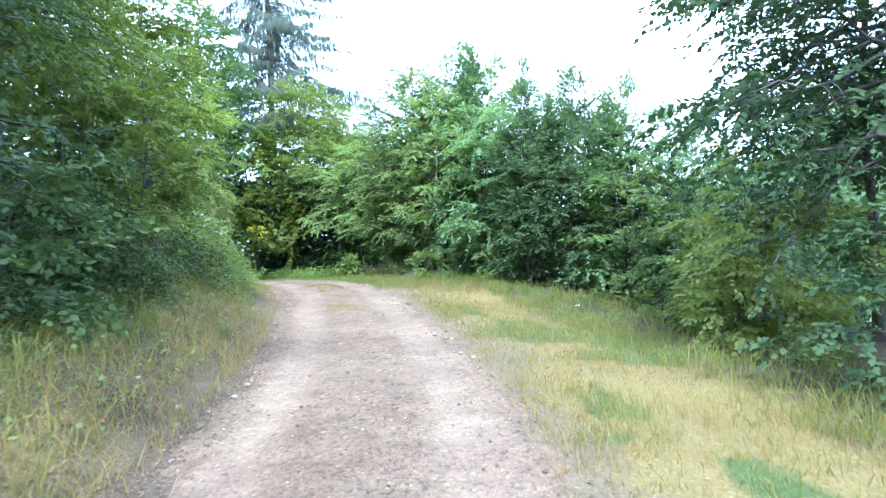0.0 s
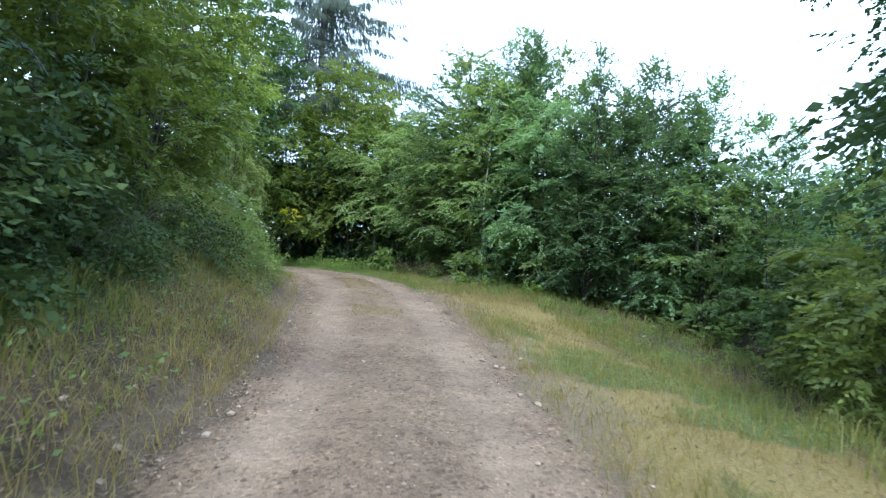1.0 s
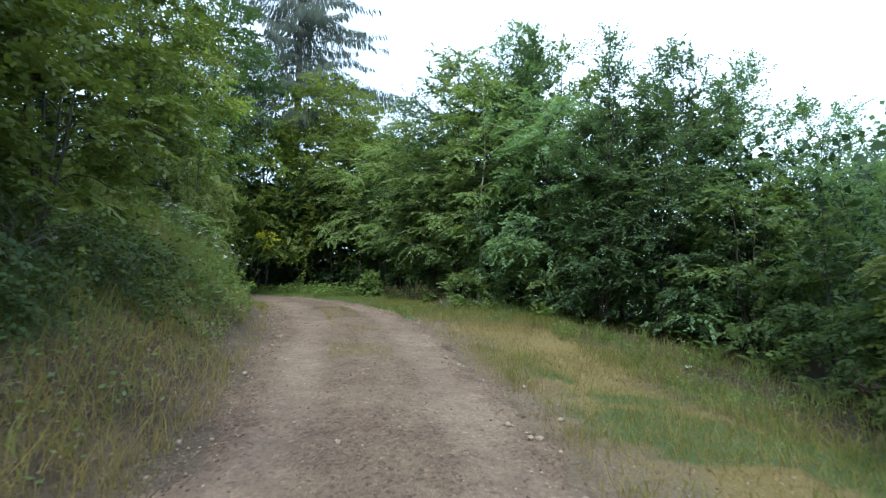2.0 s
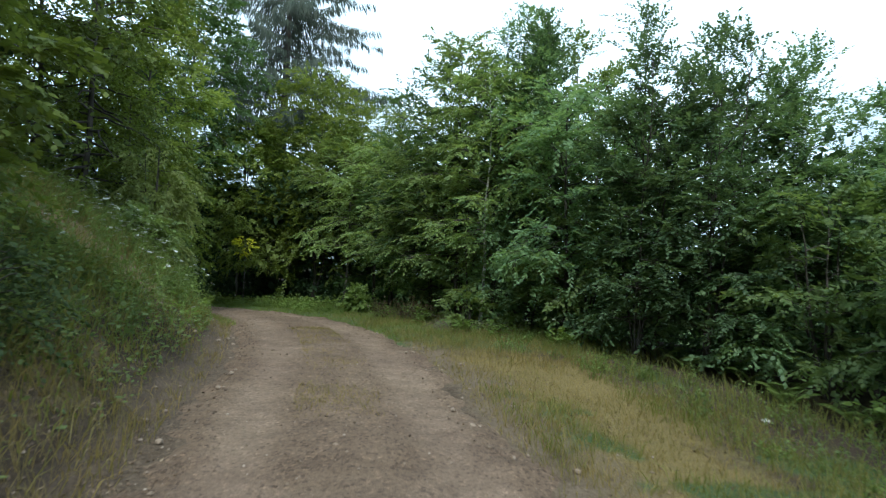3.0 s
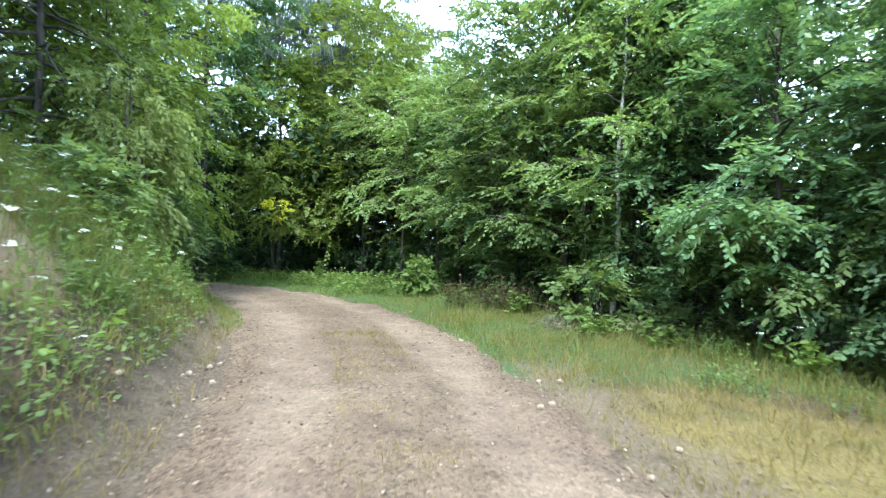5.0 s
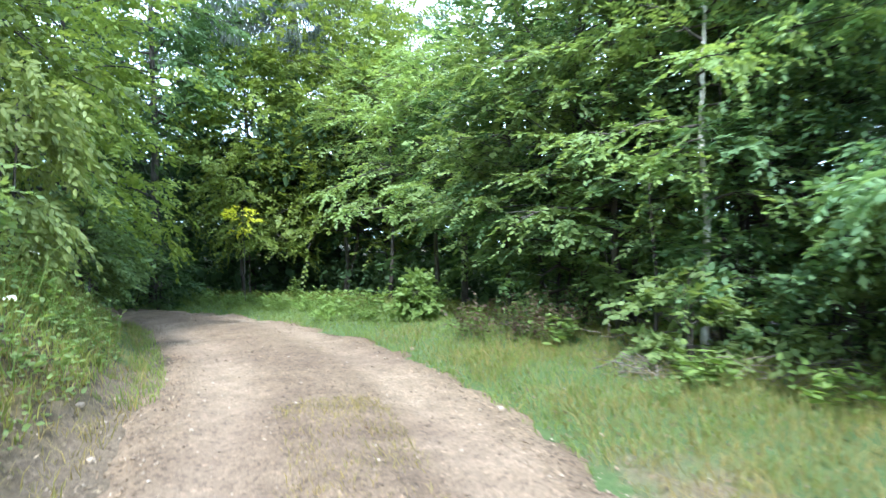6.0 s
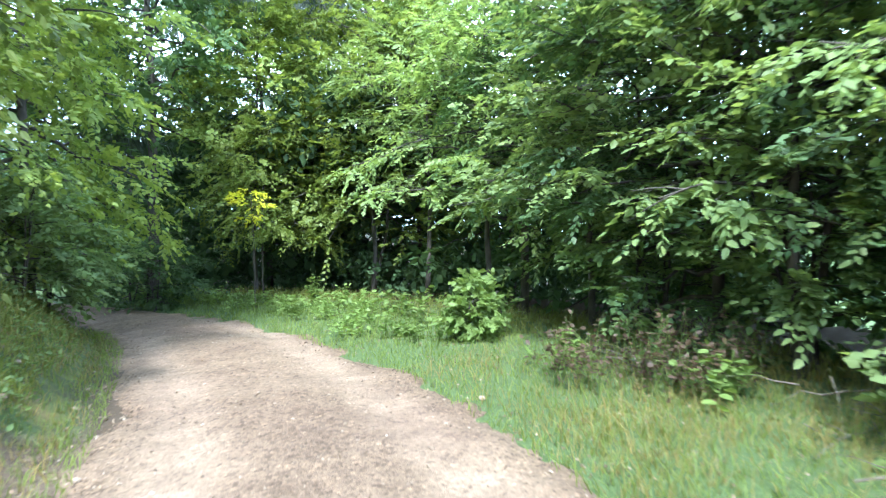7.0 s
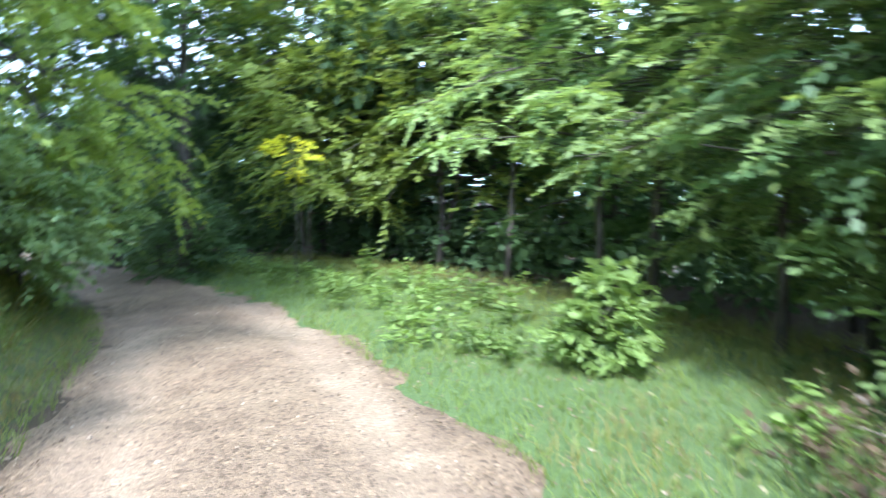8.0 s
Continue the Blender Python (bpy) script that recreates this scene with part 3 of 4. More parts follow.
hornbeam(-0.9, 23.7, 7.0, 2.3, 12, 3300, 66, leaves=LEAF_SHADE, lift=0.5)
hornbeam(-3.0, 27.4, 7.5, 1.35, 13, 1700, 56, "slender dark young tree with a pointed top", crown="cone", leaves=LEAF_SHADE, lift=0.8, low=0.25)
hornbeam(-2.1, 25.3, 5.0, 2.1, 14, 1900, leaves=LEAF_LIME, low=0.34, droop=0.12)
hornbeam(-3.6, 27.7, 5.6, 2.4, 15, 2000, low=0.3, droop=0.24, leaves=LEAF_LIME)
hornbeam(-1.5, 25.0, 4.4, 2.0, 28, 1500, 40, "low spreading hornbeam with bright flat sprays", leaves=LEAF_LIME, low=0.24, droop=0.2, rise=(4, 40), leaf=0.085)
hornbeam(-5.2, 30.5, 5.8, 2.7, 16, 2000, 48, "spreading young hornbeam with low flat sprays", low=0.44, droop=0.08, leaves=LEAF_LIME)
hornbeam(2.4, 17.1, 6.1, 1.1, 17, 3000, 84, "thin-topped young birch among the hedge", leaves=LEAF_BIRCH_AND_HAZE, leaf=0.07, rise=(24, 76), stems=4, low=0.1, lift=1.2, girth=0.006)
hornbeam(3.4, 16.7, 5.7, 1.35, 18, 3400, 84, "thin-topped young birch among the hedge", leaves=LEAF_BIRCH_AND_HAZE, leaf=0.07, rise=(24, 76), stems=4, low=0.1, lift=1.2, girth=0.006)
hornbeam(5.1, 17.1, 5.5, 1.45, 19, 3300, 80, "thin-topped young birch among the hedge", leaves=LEAF_BIRCH_AND_HAZE, leaf=0.07, rise=(24, 76), stems=4, low=0.1, lift=1.2, girth=0.006)
hornbeam(6.1, 16.2, 4.6, 1.4, 27, 2300, 60, "thin-topped young birch among the hedge", leaves=LEAF_BIRCH_AND_HAZE, leaf=0.07, rise=(24, 76), stems=4, low=0.1, lift=1.2, girth=0.006)
hornbeam(1.5, 19.1, 5.0, 1.9, 20, 2100, low=0.14)
hornbeam(2.1, 21.7, 7.4, 1.9, 21, 2300, 60, "yellow-green young hornbeam of the hedge", leaves=LEAF_LIME, stems=2, rise=(14, 66), lift=1.0)
hornbeam(3.4, 19.4, 4.8, 2.0, 22, 1300)
bush(-1.3, 24.6, 2.3, 1.1, 23, 800, low=0.25, label="low hornbeam bush with flat bright sprays", plate=0.25, flat=0.3, near=True)
bush(-0.45, 22.5, 2.6, 1.2, 24, 900, low=0.15, label="low hornbeam bush with flat bright sprays", plate=0.25, flat=0.3, near=True)
bush(0.9, 20.2, 1.6, 0.8, 26, 450, leaves=LEAF_LIME)
bush(-1.0, 26.2, 1.8, 1.0, 25, 400, low=0.3, label="low hornbeam bush with flat bright sprays", plate=0.25, flat=0.3)
bush(2.8, 17.6, 3.0, 1.4, 31, 1300, low=0.08, leaves=LEAF_HORNBEAM)
bush(4.2, 16.6, 3.1, 1.4, 32, 1300, low=0.08, leaves=LEAF_HORNBEAM)
bush(4.8, 15.6, 3.0, 1.4, 33, 1200, low=0.15)
bush(5.5, 14.2, 2.8, 1.4, 34, 1100)
bush(1.8, 18.6, 2.6, 1.3, 35, 1000, low=0.2, leaves=LEAF_LIME)
bush(5.5, 12.7, 2.3, 1.2, 37, 900)
plant("birch_tree", "slim birch with a pale bare lower trunk", "tree", -0.16, 20.65, 41, LEAF_LIME, BARK_PALE, HEDGE, tall=6.2, spread=1.4, low=0.27, limbs=46, twigs=1700, k=12, leaf=0.075, girth=0.0062, rise=(14, 64), droop=0.3)
bush(0.1, 20.75, 1.3, 0.6, 42, 260, 22, label="small bright hornbeam bush at the birch's foot", leaves=LEAF_HORNBEAM, low=0.25)
bush(-3.7, 24.4, 0.75, 0.3, 43, 420, 26, twig=0.2, label="lush bright green bush on the verge by the bend", leaves=LEAF_HERB, near=True, leaf=0.075, flat=0.6)

bush(-0.4, 20.3, 0.95, 0.5, 47, 200, 18, label="small bright hornbeam bush at the birch's foot", leaves=LEAF_LIME)
for sx, sy, st, seed in [(0.15, 21.0, 4.2, 44), (0.5, 20.7, 3.6, 45), (-0.5, 21.3, 3.9, 46)]:
    plant("sapling", "thin grey-barked sapling at the foot of the hedge", "sapling", sx, sy, seed, LEAF_LIME, group="saplings of the hedge", tall=st, spread=0.7, low=0.42, limbs=14, twigs=150, k=10, leaf=0.08, girth=0.005)

# near the track on the right at the start
big_tree(6.6, 9.6, 8.6, 2.5, 51, 2700, 90, "tall dark tree overhanging the track", HEDGE, LEAF_DEEP_SHADE, leaf=0.105, low=0.27, k=12)
big_tree(5.3, 7.3, 7.8, 2.7, 52, 2900, 84, "tall dark tree overhanging the track", HEDGE, LEAF_DEEP_SHADE, leaf=0.1, low=0.34, k=12, rise=(0, 50), girth=0.010)
# the next two get paler leaves, sunlight put into their colour
bush(5.0, 10.6, 2.7, 1.4, 53, 1400, label="sunlit yellow-green bush below the dark trees", leaves=LEAF_PALE)
bush(4.5, 8.9, 2.0, 1.1, 54, 1200, label="sunlit yellow-green bush below the dark trees", leaves=LEAF_PALE)
bush(4.9, 6.0, 2.6, 1.4, 55, 900, leaves=LEAF_DEEP_SHADE)
bush(5.3, 12.2, 1.7, 1.0, 56, 900)

# on the bank on the left
big_tree(-9.3, 13.8, 7.6, 2.8, 61, 2800, 80, "bright green maple on the bank", BANK, LEAF_MAPLE, leaf=0.115, low=0.25)
big_tree(-7.6, 10.4, 7.0, 2.5, 62, 2400, 60, "bright green maple on the bank", BANK, LEAF_MAPLE, leaf=0.125, low=0.12, girth=0.011)
big_tree(-5.9, 7.0, 8.0, 2.5, 63, 2300, 50, "dark tree close beside the track", BANK, LEAF_DEEP_SHADE, leaf=0.075, low=0.1)
big_tree(-5.5, 4.2, 8.0, 2.5, 64, 2100, 46, "dark tree close beside the track", BANK, LEAF_DEEP_SHADE, leaf=0.1, low=0.1)
# this one is added mostly out of view, to cast shade on the bank
big_tree(-5.0, 0.8, 9.5, 3.2, 69, 1600, 60, "dark tree close beside the track", BANK, LEAF_DEEP_SHADE, low=0.2, leaf=0.16)
big_tree(-10.2, 17.0, 7.2, 2.2, 65, 2800, 70, "bright green maple on the bank", BANK, LEAF_MAPLE, leaf=0.1, low=0.3)
big_tree(-9.8, 22.4, 4.6, 1.6, 66, 1300, 48, "shady broadleaf tree low on the bank", BANK, LEAF_MAPLE_LIGHTER, leaf=0.09, low=0.1)
big_tree(-10.8, 25.4, 9.0, 2.4, 67, 3000, 66, "leafy tree on the bank at the bend", BANK, LEAF_MAPLE_LIGHTER, leaf=0.12)
big_tree(-9.9, 21.0, 8.5, 2.6, 68, 2700, 80, "leafy tree on the bank at the bend", BANK, LEAF_MAPLE, leaf=0.12)
plant("lilac_bush", "pale green bush with limp pointed leaves on the bank", "bush", -7.8, 20.3, 71, LEAF_PALE, group=BANK, tall=2.8, spread=0.85, low=0.05, limbs=40, twigs=900, k=10, leaf=0.1, crown="dome", stems=5, droop=0.3, flat=0.9, wide=0.5, hang=1.1, near=True)
# both bushes wear the green darkened for the shaded side of the track
bush(-4.9, 8.0, 1.5, 0.9, 72, 700, leaves=LEAF_BANK_SHADE)
bush(-4.2, 6.0, 2.0, 1.1, 73, 800, leaves=LEAF_BANK_SHADE)
bush(-5.4, 11.0, 2.9, 1.1, 74, 1200, label="sunlit yellow-green maple bush on the bank", leaves=LEAF_MAPLE)
bush(-5.6, 9.5, 3.0, 1.1, 75, 1100, label="sunlit yellow-green maple bush on the bank", leaves=LEAF_MAPLE)
for bx, by, bt, bs, seed, leaves in [(-4.2, 10.5, 0.5, 0.7, 701, LEAF_BANK_SHADE), (-4.5, 9.3, 0.7, 0.8, 702, LEAF_BANK_SHADE), (-4.1, 8.1, 0.55, 0.7, 703, LEAF_BANK_SHADE), (-4.3, 6.8, 0.75, 0.8, 704, LEAF_BANK_SHADE), (-4.1, 5.4, 0.6, 0.8, 705, LEAF_BANK_SHADE), (-4.0, 4.0, 0.75, 0.85, 706, LEAF_BANK_SHADE)]:
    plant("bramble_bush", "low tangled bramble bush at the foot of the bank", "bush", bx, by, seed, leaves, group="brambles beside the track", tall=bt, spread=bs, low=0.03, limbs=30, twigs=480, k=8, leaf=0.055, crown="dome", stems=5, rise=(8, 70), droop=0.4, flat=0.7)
bush(-7.3, 18.7, 0.8, 0.7, 76, 500, leaves=LEAF_LIME)
bush(-9.5, 23.8, 1.7, 0.9, 78, 900)
bush(-10.3, 25.2, 2.0, 1.1, 79, 900)
bush(-11.4, 29.7, 1.8, 0.9, 80, 700, leaves=LEAF_SHADE)
bush(-13.0, 31.2, 2.2, 1.1, 101, 600, leaves=LEAF_SHADE)

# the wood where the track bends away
big_tree(-7.05, 32.9, 9.5, 3.3, 81, 7200, 130, "round bright maple below the spruce", WOOD, LEAF_MAPLE_LIGHTER, leaf=0.13, crown="oval", low=0.28, plate=0.9, stems=2, rise=(5, 66), droop=0.12)
big_tree(-10.2, 32.6, 7.6, 2.1, 82, 2100, 60, leaves=LEAF_MAPLE_LIGHTER, low=0.4, leaf=0.13, girth=0.006)
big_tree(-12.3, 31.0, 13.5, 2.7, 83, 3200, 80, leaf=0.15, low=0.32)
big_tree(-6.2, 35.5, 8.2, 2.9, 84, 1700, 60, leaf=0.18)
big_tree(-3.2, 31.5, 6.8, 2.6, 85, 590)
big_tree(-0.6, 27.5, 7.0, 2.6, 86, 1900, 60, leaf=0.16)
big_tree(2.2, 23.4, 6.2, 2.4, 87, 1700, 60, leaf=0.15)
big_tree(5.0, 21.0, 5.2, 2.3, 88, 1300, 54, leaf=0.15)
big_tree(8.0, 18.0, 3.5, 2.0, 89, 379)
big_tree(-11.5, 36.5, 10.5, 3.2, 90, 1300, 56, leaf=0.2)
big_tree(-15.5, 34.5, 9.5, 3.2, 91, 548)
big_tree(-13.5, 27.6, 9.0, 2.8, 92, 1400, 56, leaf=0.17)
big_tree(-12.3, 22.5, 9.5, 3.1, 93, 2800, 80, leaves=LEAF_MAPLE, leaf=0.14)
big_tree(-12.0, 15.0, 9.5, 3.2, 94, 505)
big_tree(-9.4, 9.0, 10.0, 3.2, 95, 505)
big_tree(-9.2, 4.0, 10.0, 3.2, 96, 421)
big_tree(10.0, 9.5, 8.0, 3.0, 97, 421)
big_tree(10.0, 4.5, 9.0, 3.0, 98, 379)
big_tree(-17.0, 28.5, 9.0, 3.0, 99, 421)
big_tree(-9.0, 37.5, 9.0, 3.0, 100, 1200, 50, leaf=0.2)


def spruce(x, y, tall, spread, seed, label, count):
    """A tall spruce: whorls of hanging branches with drooping fringes of needle twigs."""
    rng = np.random.default_rng(seed)
    ob = new("spruce_tree")
    ob.matrix_world = pose(x, y, float(height(x, y)[0]) - 0.1)
    t = np.linspace(0, 1, 12)
    pts = np.stack([0.15 * np.sin(3 * t), 0.1 * np.sin(5 * t), tall * t], 1)
    boughs, P, D = [(pts, 0.011 * tall * (1 - 0.95 * t) + 0.01)], [], []
    for h in np.arange(0.37, 0.99, 0.58 / tall):
        for i in range(9):
            a, h = rng.random() * 6.28, h + rng.normal(0, 0.004)
            ln = spread * (1.05 - h) ** 0.75 * rng.uniform(0.75, 1.15)
            q = np.linspace(0, 1, 7)
            bp = np.stack([math.cos(a) * ln * q, math.sin(a) * ln * q, h * tall + ln * (-0.12 * q - 0.32 * q ** 2 + 0.22 * q ** 4)], 1)
            boughs.append((bp, 0.035 * (1 - 0.9 * q) * (1.1 - h) + 0.004))
            n = int(count * ln)
            b = rng.uniform(0.03, 1, n) ** 0.75
            o = np.stack([np.interp(b, q, bp[:, c]) for c in range(3)], 1)
            side = rng.choice([-1, 1], n) * rng.uniform(0.1, 1, n)
            reach = side * (0.12 + 0.13 * ln * (1 - b))
            o += np.stack([-math.sin(a) * reach, math.cos(a) * reach, -0.25 * np.abs(reach)], 1)
            P.append(o)
            D.append(np.stack([math.cos(a) * 0.5 - math.sin(a) * side * 0.5, math.sin(a) * 0.5 + math.cos(a) * side * 0.5, -rng.uniform(1.0, 2.6, n)], 1))
    P, D = np.vstack(P), np.vstack(D)
    sheet("trunk", *tubes(boughs, 6), BARK, ob)
    size = rng.uniform(0.2, 0.62, len(P))
    v, f = leaf_blades(P, D, rng.normal(0, 1, P.shape), size, 0.085, 0.05)
    sheet("needle_sprays", v, f, NEEDLES, ob, smooth=False)
    return tagged(ob, label, "tree", WOOD)


spruce(-10.6, 38.5, 27.0, 9.2, 110, "tall old spruce with drooping grey-green branches", 58)
spruce(-14.5, 31.5, 12.0, 2.8, 111, "dark young spruce behind the maples", 30)

big_tree(-9.5, 31.4, 4.2, 1.7, 103, 1300, 44, "young maple with low hanging boughs by the bend", WOOD, LEAF_MAPLE_LIGHTER, leaf=0.1, low=0.38, droop=0.3, girth=0.004)

# a branch of early yellow leaves
plant("sapling", "thin sapling with a spray of bright yellow leaves", "sapling", -8.75, 29.2, 120, LEAF_YELLOW, tall=2.5, spread=0.42, low=0.78, limbs=6, twigs=46, k=10, leaf=0.095, girth=0.0022)

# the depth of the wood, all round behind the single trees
def wood_belt(seed, n, xs, ys, tall, leaf, keep, label, leaves=LEAF_DEEP_SHADE, foot=0.0):
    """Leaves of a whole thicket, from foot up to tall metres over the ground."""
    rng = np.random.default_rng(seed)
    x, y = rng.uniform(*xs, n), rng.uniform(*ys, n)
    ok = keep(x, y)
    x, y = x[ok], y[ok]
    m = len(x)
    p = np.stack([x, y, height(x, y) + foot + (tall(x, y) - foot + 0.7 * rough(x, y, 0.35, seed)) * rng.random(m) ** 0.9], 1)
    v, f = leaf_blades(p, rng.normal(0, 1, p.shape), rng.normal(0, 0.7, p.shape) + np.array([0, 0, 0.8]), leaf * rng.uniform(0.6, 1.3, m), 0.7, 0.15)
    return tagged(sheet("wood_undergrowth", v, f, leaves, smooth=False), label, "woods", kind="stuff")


# leaf colour darkened here in place of the shade inside the wood
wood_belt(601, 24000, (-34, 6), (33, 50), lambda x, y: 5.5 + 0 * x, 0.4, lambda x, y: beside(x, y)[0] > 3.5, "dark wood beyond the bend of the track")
# extra leaf layer overhead, added to keep daylight out of the hollow
wood_belt(608, 16000, (-19, 1), (30.5, 40), lambda x, y: 5.3 + 0 * x, 0.3, lambda x, y: beside(x, y)[0] > 3.2, "leaf canopy added to shade the hollow at the bend", foot=3.2)
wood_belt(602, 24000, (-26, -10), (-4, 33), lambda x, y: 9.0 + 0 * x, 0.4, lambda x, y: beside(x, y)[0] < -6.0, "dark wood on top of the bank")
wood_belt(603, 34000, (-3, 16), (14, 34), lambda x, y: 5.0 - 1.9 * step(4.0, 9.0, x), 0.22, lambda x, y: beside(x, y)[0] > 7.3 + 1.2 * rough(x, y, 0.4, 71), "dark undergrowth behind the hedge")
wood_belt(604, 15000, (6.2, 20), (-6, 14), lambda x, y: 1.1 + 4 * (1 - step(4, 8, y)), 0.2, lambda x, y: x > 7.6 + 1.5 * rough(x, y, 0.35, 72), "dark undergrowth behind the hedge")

# dark leaves put into the hollow, where there is only shade
wood_belt(607, 19000, (-17, 5), (28.5, 39), lambda x, y: 1.3 + 1.6 * step(-4, -1, x), 0.17, lambda x, y: beside(x, y)[0] > 5.2, "dark leaves filling the shaded hollow under the trees")
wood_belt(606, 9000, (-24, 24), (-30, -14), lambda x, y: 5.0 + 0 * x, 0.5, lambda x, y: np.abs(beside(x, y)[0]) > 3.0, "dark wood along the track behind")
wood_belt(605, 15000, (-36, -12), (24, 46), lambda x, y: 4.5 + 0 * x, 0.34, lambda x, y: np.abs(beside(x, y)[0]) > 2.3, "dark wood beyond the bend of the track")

# far wooded hillside
rng = np.random.default_rng(7)
n = 2600
hx, hy = rng.uniform(60, 160, n), rng.uniform(60, 175, n)
hz = height(hx, hy)
N = 9
pp = np.repeat(np.stack([hx, hy, hz], 1), N, 0) + rng.normal(0, 1, (n * N, 3)) * np.array([1.8, 1.8, 2.0]) + np.array([0, 0, 3.0])
v, f = leaf_blades(pp, rng.normal(0, 1, pp.shape), rng.normal(0, 0.6, pp.shape) + np.array([0, -0.5, 1]), rng.uniform(0.8, 1.7, len(pp)), 0.8, 0.2)
# lighter leaf colour used here to stand in for haze over the distance
tagged(sheet("far_wood", v, f, LEAF_BIRCH_AND_HAZE, smooth=False), "wooded hillside far across the valley", "woods", kind="stuff")


# ---------------------------------------------------------------- herbs, ferns, flowers
def fern(x, y, seed, size, label="green fern at the foot of the hedge"):
    rng = np.random.default_rng(seed)
    ob = new("fern")
    ob.matrix_world = pose(x, y, float(height(x, y)[0]) - 0.01, 0, 0, rng.random() * 360)
    for i in range(6):
        a, ln = i * 1.05 + rng.normal(0, 0.2), size * rng.uniform(0.75, 1.1)
        q = np.linspace(0, 1, 34)
        px = np.stack([math.cos(a) * ln * q * 0.75, math.sin(a) * ln * q * 0.75, ln * (1.2 * q - 0.75 * q ** 2)], 1)
        along = unit(np.gradient(px, axis=0))
        side = np.array([-math.sin(a), math.cos(a), 0])
        body = np.sin(np.pi * np.clip(q * 0.93 + 0.09, 0, 1)) ** 0.8 * ln * 0.27
        p = np.concatenate([px[3:], px[3:]])
        d = np.concatenate([along[3:] * 0.35 + side, along[3:] * 0.35 - side])
        d[:, 2] -= 0.2
        v, f = leaf_blades(p, d, np.tile([0, 0, 1.0], (len(p), 1)), np.concatenate([body[3:], body[3:]]), 0.2, 0.1)
        sv, sf = tubes([(px, 0.004 * (1 - 0.8 * q) + 0.001)], 3)
        sheet("frond", np.vstack([sv, v]), np.vstack([sf, f + len(sv)]), LEAF_HERB, ob, smooth=False)
    return tagged(ob, label, "fern", "ferns along the hedge")


for i, (x, y, s) in enumerate([(2.3, 17.5, 0.55), (2.9, 17.3, 0.65), (3.2, 16.9, 0.6), (3.7, 16.6, 0.55), (3.9, 16.0, 0.7), (4.0, 15.3, 0.6), (3.8, 14.8, 0.5), (4.3, 14.1, 0.6), (4.1, 12.2, 0.6), (4.3, 11.2, 0.6), (4.2, 10.0, 0.5), (3.9, 8.9, 0.5)]):
    fern(x, y, 200 + i, s)


def herb(x, y, tall, spread, seed, label, leaf=0.09, twigs=60, leaves=LEAF_HERB, group="herbs on the verge"):
    rng = np.random.default_rng(seed)
    ob = new("herb")
    ob.matrix_world = pose(x, y, float(top_height(x, y)[0]) - 0.01, 0, 0, rng.random() * 360)
    stems, P, D = [], [], []
    for i in range(max(4, twigs // 8)):
        a, e = rng.random() * 6.28, rng.uniform(0.15, 1.0)
        q = np.linspace(0, 1, 5)
        h = tall * rng.uniform(0.55, 1.0)
        o = rng.normal(0, 0.3 * spread, 2)
        pts = np.stack([o[0] + math.cos(a) * spread * 0.75 * e * q ** 1.5, o[1] + math.sin(a) * spread * 0.75 * e * q ** 1.5, h * q * (1 - 0.3 * e * q)], 1)
        pts[1:] += rng.normal(0, 0.02, (4, 3))
        stems.append((pts, 0.003 * (1 - 0.7 * q) + 0.001))
        m = 8
        b = rng.uniform(0.2, 1, m)
        P.append(np.stack([np.interp(b, q, pts[:, c]) for c in range(3)], 1))
        D.append(np.stack([rng.normal(0, 1, m), rng.normal(0, 1, m), rng.uniform(-0.1, 0.6, m)], 1))
    tagged(sheet("stalk", *tubes(stems, 3), LEAF_HERB, ob), kind="stuff")
    P, D = np.vstack(P), np.vstack(D)
    v, f = oval_blades(P, D, rng.normal(0, 0.35, P.shape) + np.array([0, 0, 1]), leaf * rng.uniform(0.6, 1.4, len(P)), 0.62)
    sheet("foliage", v, f, leaves, ob, smooth=False)
    return tagged(ob, label, "herb", group)


herb(-7.2, 28.6, 1.0, 0.2, 300, "bright green seedling in the grass by the bend", 0.1, 130)
herb(-7.0, 29.2, 0.55, 0.7, 301, "low bright herbs by the bend", 0.09, 120)
for i, (x, y, h, w) in enumerate([(-4.6, 26.2, 0.7, 0.6), (-3.4, 25.0, 0.8, 0.6), (-5.2, 27.0, 0.6, 0.6), (-6.0, 28.0, 0.5, 0.6), (-6.6, 29.0, 0.5, 0.7), (-8.8, 30.2, 0.45, 0.7), (-10.6, 30.6, 0.5, 0.7),
                                  (-1.6, 21.6, 0.5, 0.4), (-0.6, 19.6, 0.45, 0.4), (0.2, 18.9, 0.45, 0.4), (1.2, 17.6, 0.5, 0.4), (-2.6, 23.0, 0.45, 0.4), (4.3, 13.6, 0.6, 0.5), (4.5, 10.8, 0.7, 0.5), (4.2, 8.6, 0.6, 0.5), (4.0, 7.0, 0.6, 0.5)]):
    herb(x, y, h, w, 310 + i, "clump of broad-leaved green herbs on the verge", 0.1, 110)
rng = np.random.default_rng(360)
